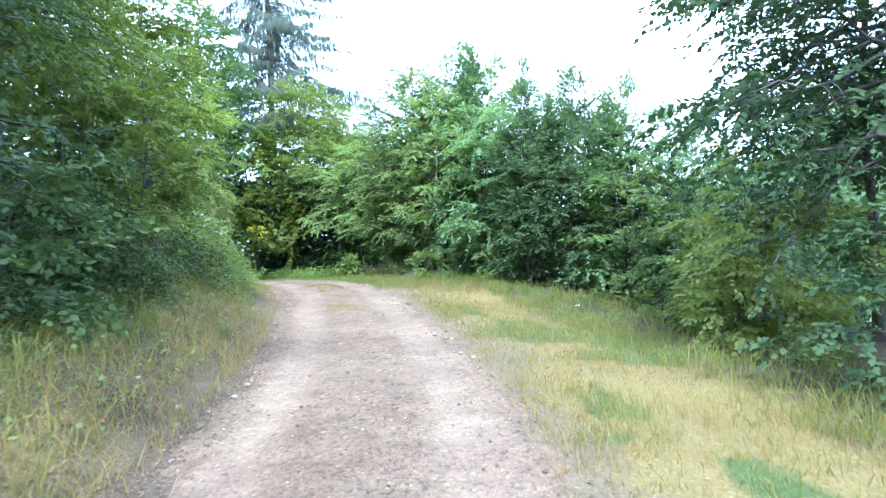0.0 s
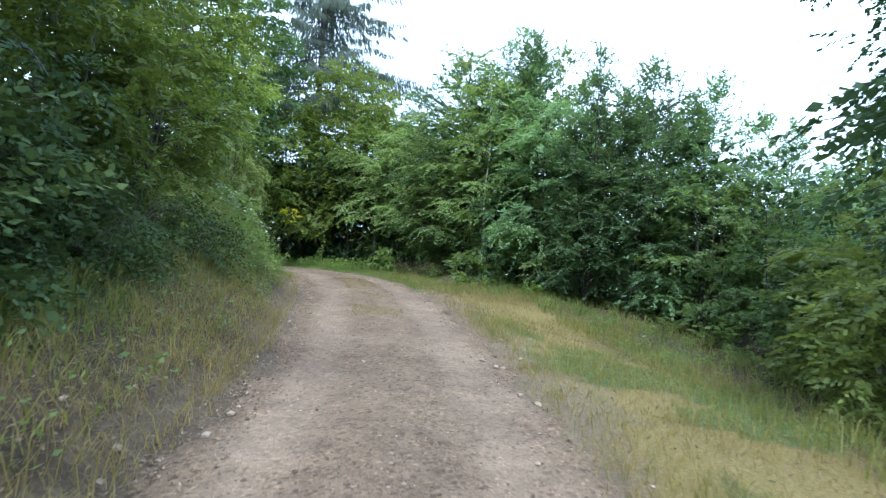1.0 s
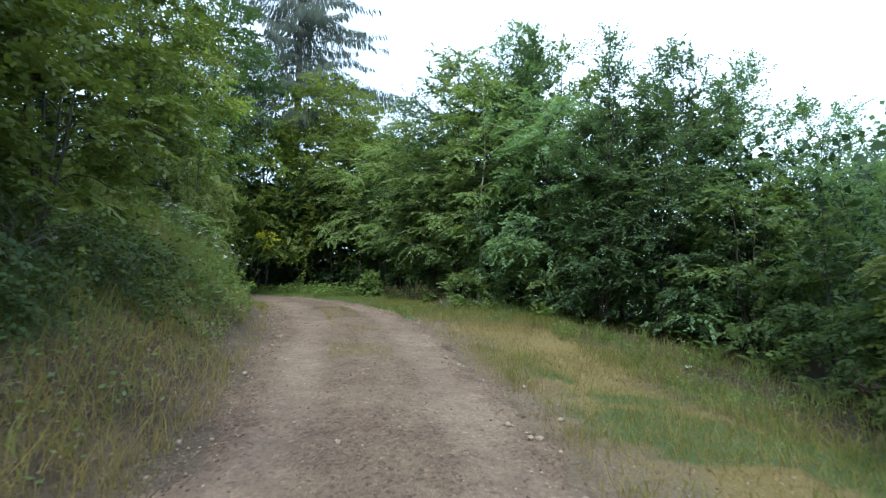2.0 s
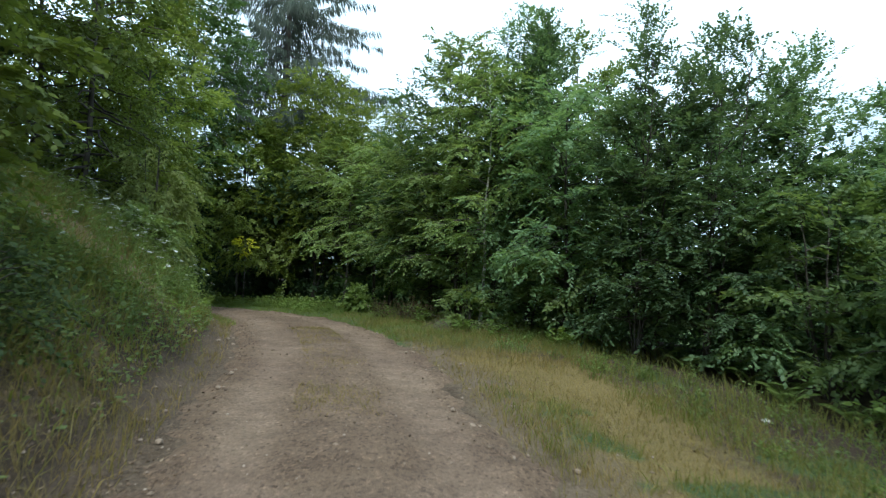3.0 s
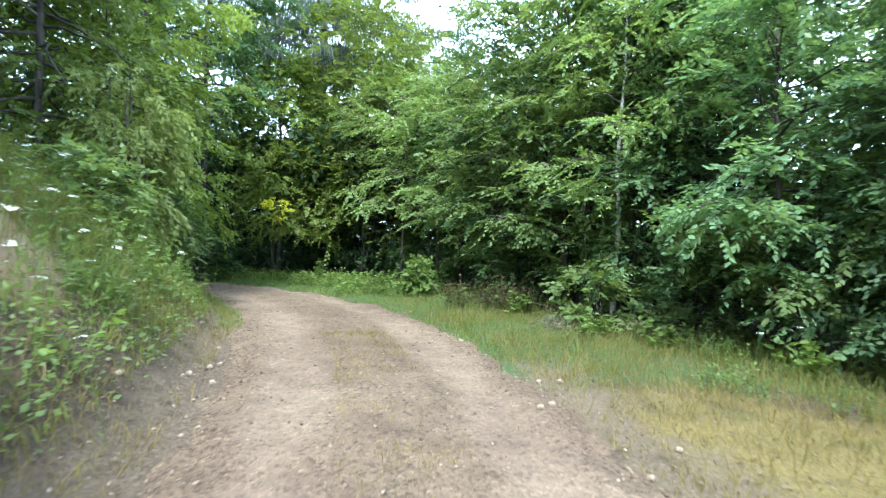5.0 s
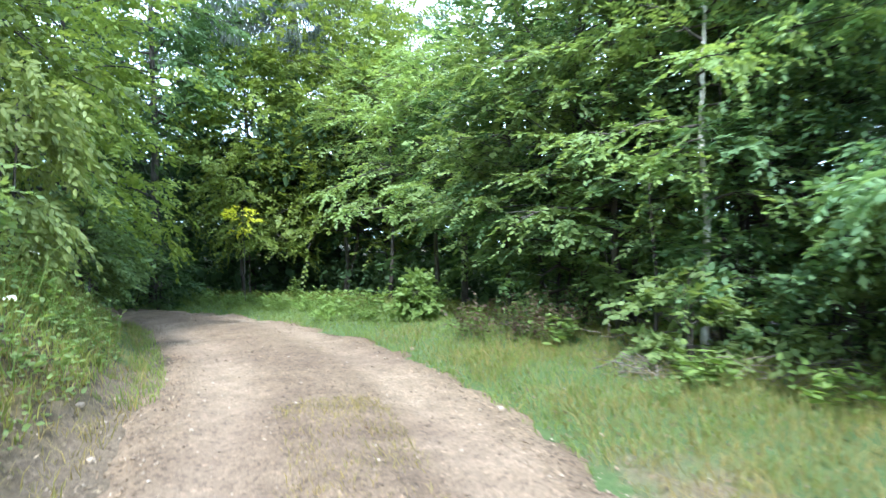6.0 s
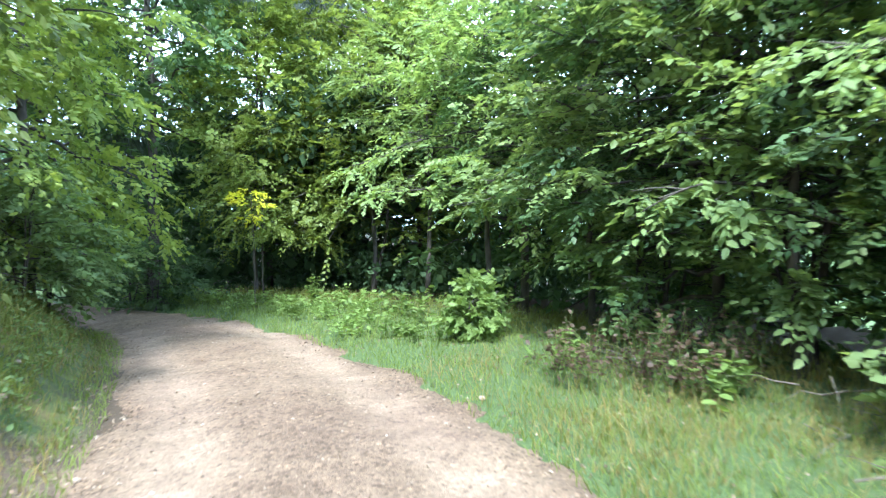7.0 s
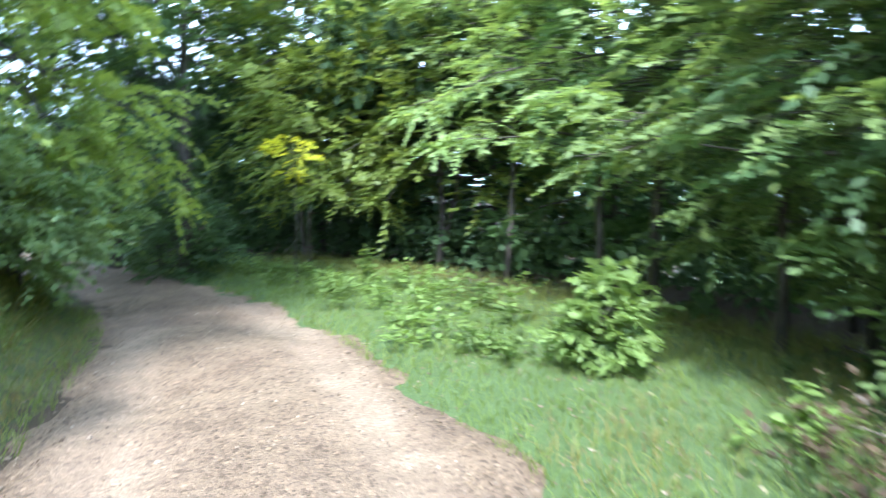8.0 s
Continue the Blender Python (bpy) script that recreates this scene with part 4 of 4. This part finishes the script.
for i in range(180):
    yy = rng.uniform(5.5, 20.5)
    mx, hw = float(np.interp(yy, LINE[:, 1], LINE[:, 0])), float(np.interp(yy, LINE[:, 1], LINE[:, 3]))
    xx = mx - hw - rng.uniform(0.7, 3.2)
    if bare_slope(xx, yy) > 0.35 or (yy < 10.5 and mx - hw - xx < 1.5):
        continue
    # up to y = 11 most herbs take leaf colours darkened for shade
    herb(xx, yy, rng.uniform(0.3, 0.75), rng.uniform(0.3, 0.55), 361 + i, "weedy green herbs growing on the bank", rng.uniform(0.045, 0.07), 80, (LEAF_HERB, LEAF_LIME, LEAF_LIME, LEAF_MAPLE)[i % 4] if yy > 11 else (LEAF_DEEP_SHADE, LEAF_BANK_SHADE, LEAF_LIME)[i % 3], "herbs on the bank")
rng = np.random.default_rng(330)
for i in range(46):
    q = rng.uniform(64.0, 76.0)
    px, py, hw = (float(np.interp(q, RUN, LINE[:, c])) for c in (0, 1, 3))
    ax, ay = float(np.interp(q + 0.2, RUN, LINE[:, 0])) - px, float(np.interp(q + 0.2, RUN, LINE[:, 1])) - py
    out = (hw + rng.uniform(0.3, 1.6)) / math.hypot(ax, ay)
    herb(px + out * ay, py - out * ax, rng.uniform(0.3, 0.62), rng.uniform(0.3, 0.5), 900 + i, "low fresh green herbs along the bend", 0.075, 90)
for i in range(44):
    yy = rng.uniform(9.5, 19.5)
    mx, hw = float(np.interp(yy, LINE[:, 1], LINE[:, 0])), float(np.interp(yy, LINE[:, 1], LINE[:, 3]))
    herb(mx + hw + rng.uniform(1.9, 3.9) + (15 - yy) * 0.2, yy, rng.uniform(0.2, 0.45), rng.uniform(0.25, 0.4), 940 + i, "small green weeds before the hedge", 0.035, 80, (LEAF_HERB, LEAF_LIME)[i % 2])
for i, (x, y, h, w) in enumerate([(-2.75, 22.3, 0.6, 0.4), (-2.4, 22.6, 0.75, 0.45), (-2.0, 22.1, 0.75, 0.4), (-1.7, 22.4, 0.85, 0.45), (-1.45, 21.8, 0.75, 0.4), (-1.2, 22.1, 0.8, 0.4), (-2.1, 21.9, 0.6, 0.4), (-2.55, 22.0, 0.7, 0.4), (-1.8, 21.6, 0.6, 0.4)]):
    herb(x, y, h, w, 340 + i, "withered rust-brown herbs by the track", 0.055, 150, LEAF_RUST)
herb(3.8, 10.7, 0.9, 0.35, 345, "rust-brown fern-like herb among bushes", 0.1, 60, LEAF_RUST)


def brush(x, y, seed, reach, count, label):
    """A heap of dead twigs."""
    rng = np.random.default_rng(seed)
    rows = []
    for _ in range(count):
        a, l = rng.random() * 6.28, reach * rng.uniform(0.4, 1.1)
        c = rng.normal(0, reach * 0.35, 2)
        q = np.linspace(-0.5, 0.5, 5)
        z0 = rng.uniform(0.0, reach * 0.3)
        pts = np.stack([c[0] + math.cos(a) * l * q, c[1] + math.sin(a) * l * q, z0 + l * q * rng.normal(0, 0.35) - 0.3 * l * q ** 2], 1) + rng.normal(0, 0.02, (5, 3))
        pts[:, 2] = np.maximum(pts[:, 2], 0.0)
        rows.append((pts, rng.uniform(0.0025, 0.0065) * (1.15 - (q + 0.5))))
    ob = new("brushwood")
    ob.matrix_world = pose(x, y, float(height(x, y)[0]))
    for row in rows:
        sheet("twig", *tubes([row], 4), TWIG, ob)
    return tagged(ob, label, "brushwood", "dead brushwood by the track")


brush(-1.0, 19.9, 350, 0.5, 60, "heap of dead grey-brown twigs on the verge")
brush(0.3, 19.6, 351, 0.8, 45, "fallen dead branches under the hedge")
brush(-0.6, 20.8, 352, 0.9, 40, "fallen dead branches under the hedge")
brush(-2.0, 22.6, 353, 0.6, 45, "heap of dead grey-brown twigs on the verge")


def umbel_flower(seed):
    """A white umbel on a thin stem."""
    rng = np.random.default_rng(seed)
    ob = new("white_flower")
    h = 0.85
    q = np.linspace(0, 1, 6)
    pts = np.stack([0.06 * q ** 2, 0.03 * np.sin(3 * q), h * q], 1)
    sheet("stem", *tubes([(pts, 0.003 - 0.0015 * q)], 4), LEAF_HERB, ob)
    n = 26
    r, a = 0.028 * np.sqrt(rng.random(n)), rng.random(n) * 6.28
    p = pts[-1] + np.stack([r * np.cos(a), r * np.sin(a), 0.006 - r * 0.12], 1)
    v, f = leaf_blades(p, np.stack([np.cos(a), np.sin(a), 0.1 + 0 * a], 1), np.tile([0, 0, 1.0], (n, 1)) + rng.normal(0, 0.2, (n, 3)), np.full(n, 0.014), 0.9)
    sheet("umbel", v, f, PETAL, ob, smooth=False)
    m = 10
    b = rng.uniform(0.05, 0.7, m)
    lp = np.stack([np.interp(b, q, pts[:, c]) for c in range(3)], 1)
    v, f = leaf_blades(lp, np.stack([rng.normal(0, 1, m), rng.normal(0, 1, m), rng.uniform(0.2, 0.8, m)], 1), np.tile([0, 0, 1.0], (m, 1)), rng.uniform(0.06, 0.12, m), 0.22)
    sheet("foliage", v, f, LEAF_HERB, ob, smooth=False)
    return tagged(ob, "white umbel flower on a thin stem in the grass", "flower", "white flowers on the bank")


first = umbel_flower(400)
rng = np.random.default_rng(401)
spots = [(-5.0, 15.0)]
for cx, cy, sx, sy, m in [(-5.4, 15.0, 0.4, 0.7, 36), (-6.1, 15.0, 0.5, 0.9, 70), (-6.5, 17.0, 0.4, 0.7, 30), (-4.85, 14.3, 0.25, 0.45, 30), (-5.0, 13.3, 0.4, 0.8, 26), (-4.6, 10.5, 0.3, 1.2, 8)]:
    spots += [(cx + rng.normal(0, sx), cy + rng.normal(0, sy)) for _ in range(m)]
first.matrix_world = pose(*spots[0], float(height(*spots[0])[0]))
for x, y in spots[1:]:
    first.scale = (1, 1, 1)
    copy_thing(first, pose(x, y, float(height(x, y)[0]) - rng.uniform(0.0, 0.2), rng.normal(0, 14), rng.normal(0, 14), rng.random() * 360))

for x, y in [(0.45, 16.9), (0.95, 17.3)]:
    copy_thing(first, pose(x, y, float(height(x, y)[0]) - 0.3, 4, -5, 70 * x))

# a scrap of white paper on the verge
rng = np.random.default_rng(420)
bmx = np.linspace(-0.055, 0.055, 7)
PXX, PYY = np.meshgrid(bmx, bmx * 0.7)
scrap = sheet("paper_scrap", np.stack([PXX.ravel(), PYY.ravel(), 0.02 + 0.022 * rng.random(49)], 1), grid_faces(7, 7), PAPER, smooth=False)
scrap.matrix_world = pose(2.92, 13.68, float(height(2.92, 13.68)[0]) + 0.03, 12, -8, 40)
tagged(scrap, "crumpled scrap of white paper in dry grass", "litter")


# ---------------------------------------------------------------- grass, stones and fallen leaves
def grass(name, label, rng, x, y, tall, wide, mat, lean=0.35):
    n = len(x)
    z = top_height(x, y) - 0.01
    a, b = rng.random(n) * 6.28, rng.random(n) * 6.28
    side = np.stack([np.cos(a), np.sin(a), 0 * a], 1) * wide[:, None] * 0.5
    bend = np.stack([np.cos(b), np.sin(b), 0 * b], 1) * (tall * lean * rng.uniform(0.2, 1.6, n))[:, None]
    o = np.stack([x, y, z], 1)
    up = np.stack([0 * a, 0 * a, tall], 1)
    mid, tip = o + up * 0.55 + bend * 0.3, o + up * (1 - 0.25 * lean) + bend
    v = np.stack([o - side, o + side, mid - side * 0.8, mid + side * 0.8, tip - side * 0.1, tip + side * 0.1], 1).reshape(-1, 3)
    i = np.arange(n)[:, None] * 6
    f = np.stack([i + np.array([0, 1, 3, 2]), i + np.array([2, 3, 5, 4])], 1).reshape(-1, 4)
    return tagged(sheet(name, v, f, mat, smooth=False), label, "grass", kind="stuff")


def scatter(rng, n, lo, hi, side, near, far, patch=0.0, seed=0):
    """n places between two runs of the track, from near to far metres past its side."""
    r = rng.uniform(lo, hi, n)
    half = np.interp(r, RUN, LINE[:, 3])
    u = side * (half + rng.uniform(near, far, n))
    x0, y0 = np.interp(r, RUN, LINE[:, 0]), np.interp(r, RUN, LINE[:, 1])
    e = 0.05
    dx, dy = np.interp(r + e, RUN, LINE[:, 0]) - x0, np.interp(r + e, RUN, LINE[:, 1]) - y0
    m = np.hypot(dx, dy)
    x, y = x0 + u * dy / m, y0 - u * dx / m
    keep = rough(x, y, 1.1, 50 + seed) > -patch + rng.normal(0, 0.25, n)
    return x[keep], y[keep]


rng = np.random.default_rng(500)
x, y = scatter(rng, 21000, 42, 61, 1, -0.1, 3.3, 0.6, 1)
grass("dry_grass", "dry yellow trodden grass on the verge", rng, x, y, rng.uniform(0.03, 0.11, len(x)), rng.uniform(0.004, 0.009, len(x)), GRASS_DRY, 0.9)
x, y = scatter(rng, 22000, 44, 63, 1, 0.0, 2.9, -0.08, 21)
grass("dry_grass", "golden brown tufts of withered grass on the verge", rng, x, y, rng.uniform(0.08, 0.27, len(x)), rng.uniform(0.003, 0.007, len(x)), GRASS_DRY, 0.8)
x, y = scatter(rng, 26000, 42, 62, 1, 0.1, 3.2, 2.0, 22)
tuft = tufted(x, y) > rng.uniform(0.15, 0.9, len(x))
x, y = x[tuft], y[tuft]
grass("green_grass", "green tufts in the dry grass of the verge", rng, x, y, rng.uniform(0.05, 0.2, len(x)), rng.uniform(0.004, 0.009, len(x)), GRASS_GREEN, 0.8)
x, y = scatter(rng, 15000, 43, 74, 1, 2.0, 4.3, 0.4, 2)
grass("green_grass", "long green grass before the hedge", rng, x, y, rng.uniform(0.1, 0.36, len(x)), rng.uniform(0.005, 0.011, len(x)), GRASS_GREEN, 0.6)
x, y = scatter(rng, 17000, 57.5, 74, 1, -0.2, 2.2, 0.7, 3)
grass("green_grass", "fresh green grass along the bend", rng, x, y, rng.uniform(0.04, 0.17, len(x)), rng.uniform(0.005, 0.01, len(x)), GRASS_FRESH, 0.7)
x, y = scatter(rng, 6000, 60, 70, -1, -0.15, 1.2, 0.6, 6)
grass("green_grass", "fresh green grass along the bend", rng, x, y, rng.uniform(0.04, 0.17, len(x)), rng.uniform(0.005, 0.01, len(x)), GRASS_FRESH, 0.7)
x, y = scatter(rng, 38000, 44, 71, -1, 0.4, 3.6, 0.25, 4)
open_sand = bare_slope(x, y) < rng.uniform(0.15, 0.7, len(x))
x, y = x[open_sand], y[open_sand]
bu, _, _, bh = beside(x, y)
keep = (-bu - bh > 1.5 - 1.2 * step(9, 12, y)) | (rng.random(len(x)) < 0.3)          # the bare foot of the bank stays open
x, y, bu, bh = x[keep], y[keep], bu[keep], bh[keep]
grass("bank_grass", "tall yellow-green grass on the bank", rng, x, y, rng.uniform(0.12, 0.5, len(x)) * (0.35 + 0.65 * step(0.5, 1.5, -bu - bh)), rng.uniform(0.01, 0.02, len(x)), GRASS_GREEN, 0.8)
x, y = scatter(rng, 13000, 42, 68, -1, 0.0, 1.7, 0.3, 5)
grass("dry_grass", "dry grass at the foot of the bank", rng, x, y, rng.uniform(0.04, 0.2, len(x)), rng.uniform(0.004, 0.009, len(x)), GRASS_DRY, 0.8)


x, y = scatter(rng, 7000, 43, 52, -1, 0.1, 2.4, 0.3, 16)
grass("dry_grass", "withered brown weeds at the foot of the bank", rng, x, y, rng.uniform(0.08, 0.38, len(x)), rng.uniform(0.004, 0.009, len(x)), GRASS_DRY, 0.9)
x, y = scatter(rng, 7000, 51, 61, -1, 1.5, 4.2, 0.1, 15)
grass("dry_grass", "tall dry golden grass on the upper bank", rng, x, y, rng.uniform(0.15, 0.5, len(x)), rng.uniform(0.004, 0.008, len(x)), GRASS_DRY, 0.7)


x, y = scatter(rng, 9000, 52, 59.5, 1, -1.95, -1.1, -0.1, 18)
grass("dry_grass", "short trodden grass between the wheel ruts", rng, x, y, rng.uniform(0.02, 0.09, len(x)), rng.uniform(0.003, 0.006, len(x)), GRASS_DRY, 1.0)


def stones(rng, x, y, size):
    n = len(x)
    base = np.array([(1, 0, 0), (-1, 0, 0), (0, 1, 0), (0, -1, 0), (0, 0, 1), (0, 0, -1)], float)
    tri = np.array([(0, 2, 4), (2, 1, 4), (1, 3, 4), (3, 0, 4), (2, 0, 5), (1, 2, 5), (3, 1, 5), (0, 3, 5)])
    a = rng.random(n) * 6.28
    s = size[:, None, None] * 0.5 * rng.uniform(0.6, 1.25, (n, 6, 1)) * np.array([1, 0.8, 0.6])
    p = base[None] * s
    c, d = np.cos(a)[:, None], np.sin(a)[:, None]
    p = np.stack([p[..., 0] * c - p[..., 1] * d, p[..., 0] * d + p[..., 1] * c, p[..., 2]], -1)
    p += np.stack([x, y, top_height(x, y) + size * 0.12], 1)[:, None]
    f = np.arange(n)[:, None, None] * 6 + tri[None]
    return tagged(sheet("loose_stones", p.reshape(-1, 3), f.reshape(-1, 3), STONES, smooth=False), "loose tan stones scattered on the track", "gravel", kind="stuff")


x1, y1 = scatter(rng, 4800, 42, 70, 1, -2.9, 0.1, 0.9, 6)
x2, y2 = scatter(rng, 2600, 42, 66, 1, -0.5, 1.2, 0.2, 7)
x3, y3 = scatter(rng, 3600, 42, 66, -1, -0.4, 1.0, 0.4, 8)
x, y = np.concatenate([x1, x2, x3]), np.concatenate([y1, y2, y3])
stones(rng, x, y, 0.011 + 0.036 * rng.random(len(x)) ** 3)

xa, ya = scatter(rng, 9000, 46, 68, 1, -0.55, 2.2, 0.15, 9)
xb, yb = scatter(rng, 12000, 42, 68, -1, -0.35, 1.4, 0.5, 10)
xc, yc = scatter(rng, 700, 52, 66, 1, -1.75, -1.05, -0.1, 12)
xd, yd = scatter(rng, 9000, 43, 52, -1, -0.1, 1.9, 0.5, 13)
x, y = np.concatenate([xa, xb, xc, xd]), np.concatenate([ya, yb, yc, yd])
n = len(x)
a = rng.random(n) * 6.28
v, f = leaf_blades(np.stack([x, y, top_height(x, y) + 0.006], 1), np.stack([np.cos(a), np.sin(a), rng.uniform(0, 0.35, n)], 1), rng.normal(0, 0.35, (n, 3)) + np.array([0, 0, 1]), rng.uniform(0.014, 0.045, n), 0.42, -0.15)
tagged(sheet("fallen_leaves", v, f, FLAKES, smooth=False), "dry brown leaves scattered along the track", "leaf litter", kind="stuff")

x, y = scatter(rng, 4000, 30, 46, 1, 1.5, 6.2, 0.6, 31)
grass("green_grass", "rough green grass beside the track", rng, x, y, rng.uniform(0.06, 0.22, len(x)), rng.uniform(0.007, 0.014, len(x)), GRASS_GREEN, 0.7)
x, y = scatter(rng, 3500, 30, 44, -1, 0.2, 3.2, 0.6, 32)
grass("green_grass", "rough green grass beside the track", rng, x, y, rng.uniform(0.06, 0.25, len(x)), rng.uniform(0.007, 0.014, len(x)), GRASS_GREEN, 0.7)

def ground_cover(rng, x, y, top, leaf, mat, label):
    """Low leaves of many small weeds, from the ground up to top."""
    n = len(x)
    z = top_height(x, y) + top * rng.random(n) ** 1.6 * (0.55 + 0.6 * rough(x, y, 1.4, 61))
    v, f = leaf_blades(np.stack([x, y, z], 1), np.stack([rng.normal(0, 1, n), rng.normal(0, 1, n), rng.uniform(-0.1, 0.7, n)], 1), rng.normal(0, 0.5, (n, 3)) + np.array([0, 0, 1]), leaf * rng.uniform(0.5, 1.4, n), 0.55, 0.12)
    return tagged(sheet("ground_cover", v, f, mat, smooth=False), label, "weeds", kind="stuff")


x, y = scatter(rng, 26000, 44, 67, -1, 0.35, 3.6, 0.35, 51)
bu, _, _, bh = beside(x, y)
keep = (bare_slope(x, y) < 0.4) & ((-bu - bh > 1.5 - 1.2 * step(9, 12, y)) | (rng.random(len(x)) < 0.3))
x, y = x[keep], y[keep]
ground_cover(rng, x, y, 0.38, 0.06, LEAF_LIME, "low weeds covering the bank")
x, y = scatter(rng, 6000, 47, 70, 1, 2.1, 3.8, 0.25, 52)
ground_cover(rng, x, y, 0.3, 0.035, LEAF_LIME, "low weeds before the hedge")

# the larger stones, one by one
STONE_SHAPES = []
for k in range(5):
    bm = bmesh.new()
    bmesh.ops.create_icosphere(bm, subdivisions=1, radius=0.5)
    for vert in bm.verts:
        vert.co *= rng.uniform(0.8, 1.15)
        vert.co.z *= 0.62
        vert.co.y *= 0.8
    me = bpy.data.meshes.new("stone")
    bm.to_mesh(me)
    bm.free()
    me.materials.append(STONES)
    STONE_SHAPES.append(me)
xl, yl = scatter(rng, 64, 45, 64, -1, -0.25, 0.9, 2.0, 40)
xr, yr = scatter(rng, 26, 46, 62, 1, -0.5, 0.5, 2.0, 41)
xm, ym = scatter(rng, 20, 47, 64, 1, -2.6, -0.3, 2.0, 42)
for i, (x, y) in enumerate(zip(np.concatenate([xl, xr, xm]), np.concatenate([yl, yr, ym]))):
    size = rng.uniform(0.035, 0.085) * (0.6 if i >= len(xl) + len(xr) else 1.0)
    ob = new("stone", STONE_SHAPES[i % 5])
    ob.matrix_world = pose(x, y, float(top_height(x, y)[0]) + size * 0.2, rng.normal(0, 8), rng.normal(0, 8), rng.random() * 360)
    ob.scale = (size, size, size)
    tagged(ob, "pale angular stone lying at the edge of the track", "stone", "larger stones on the track")
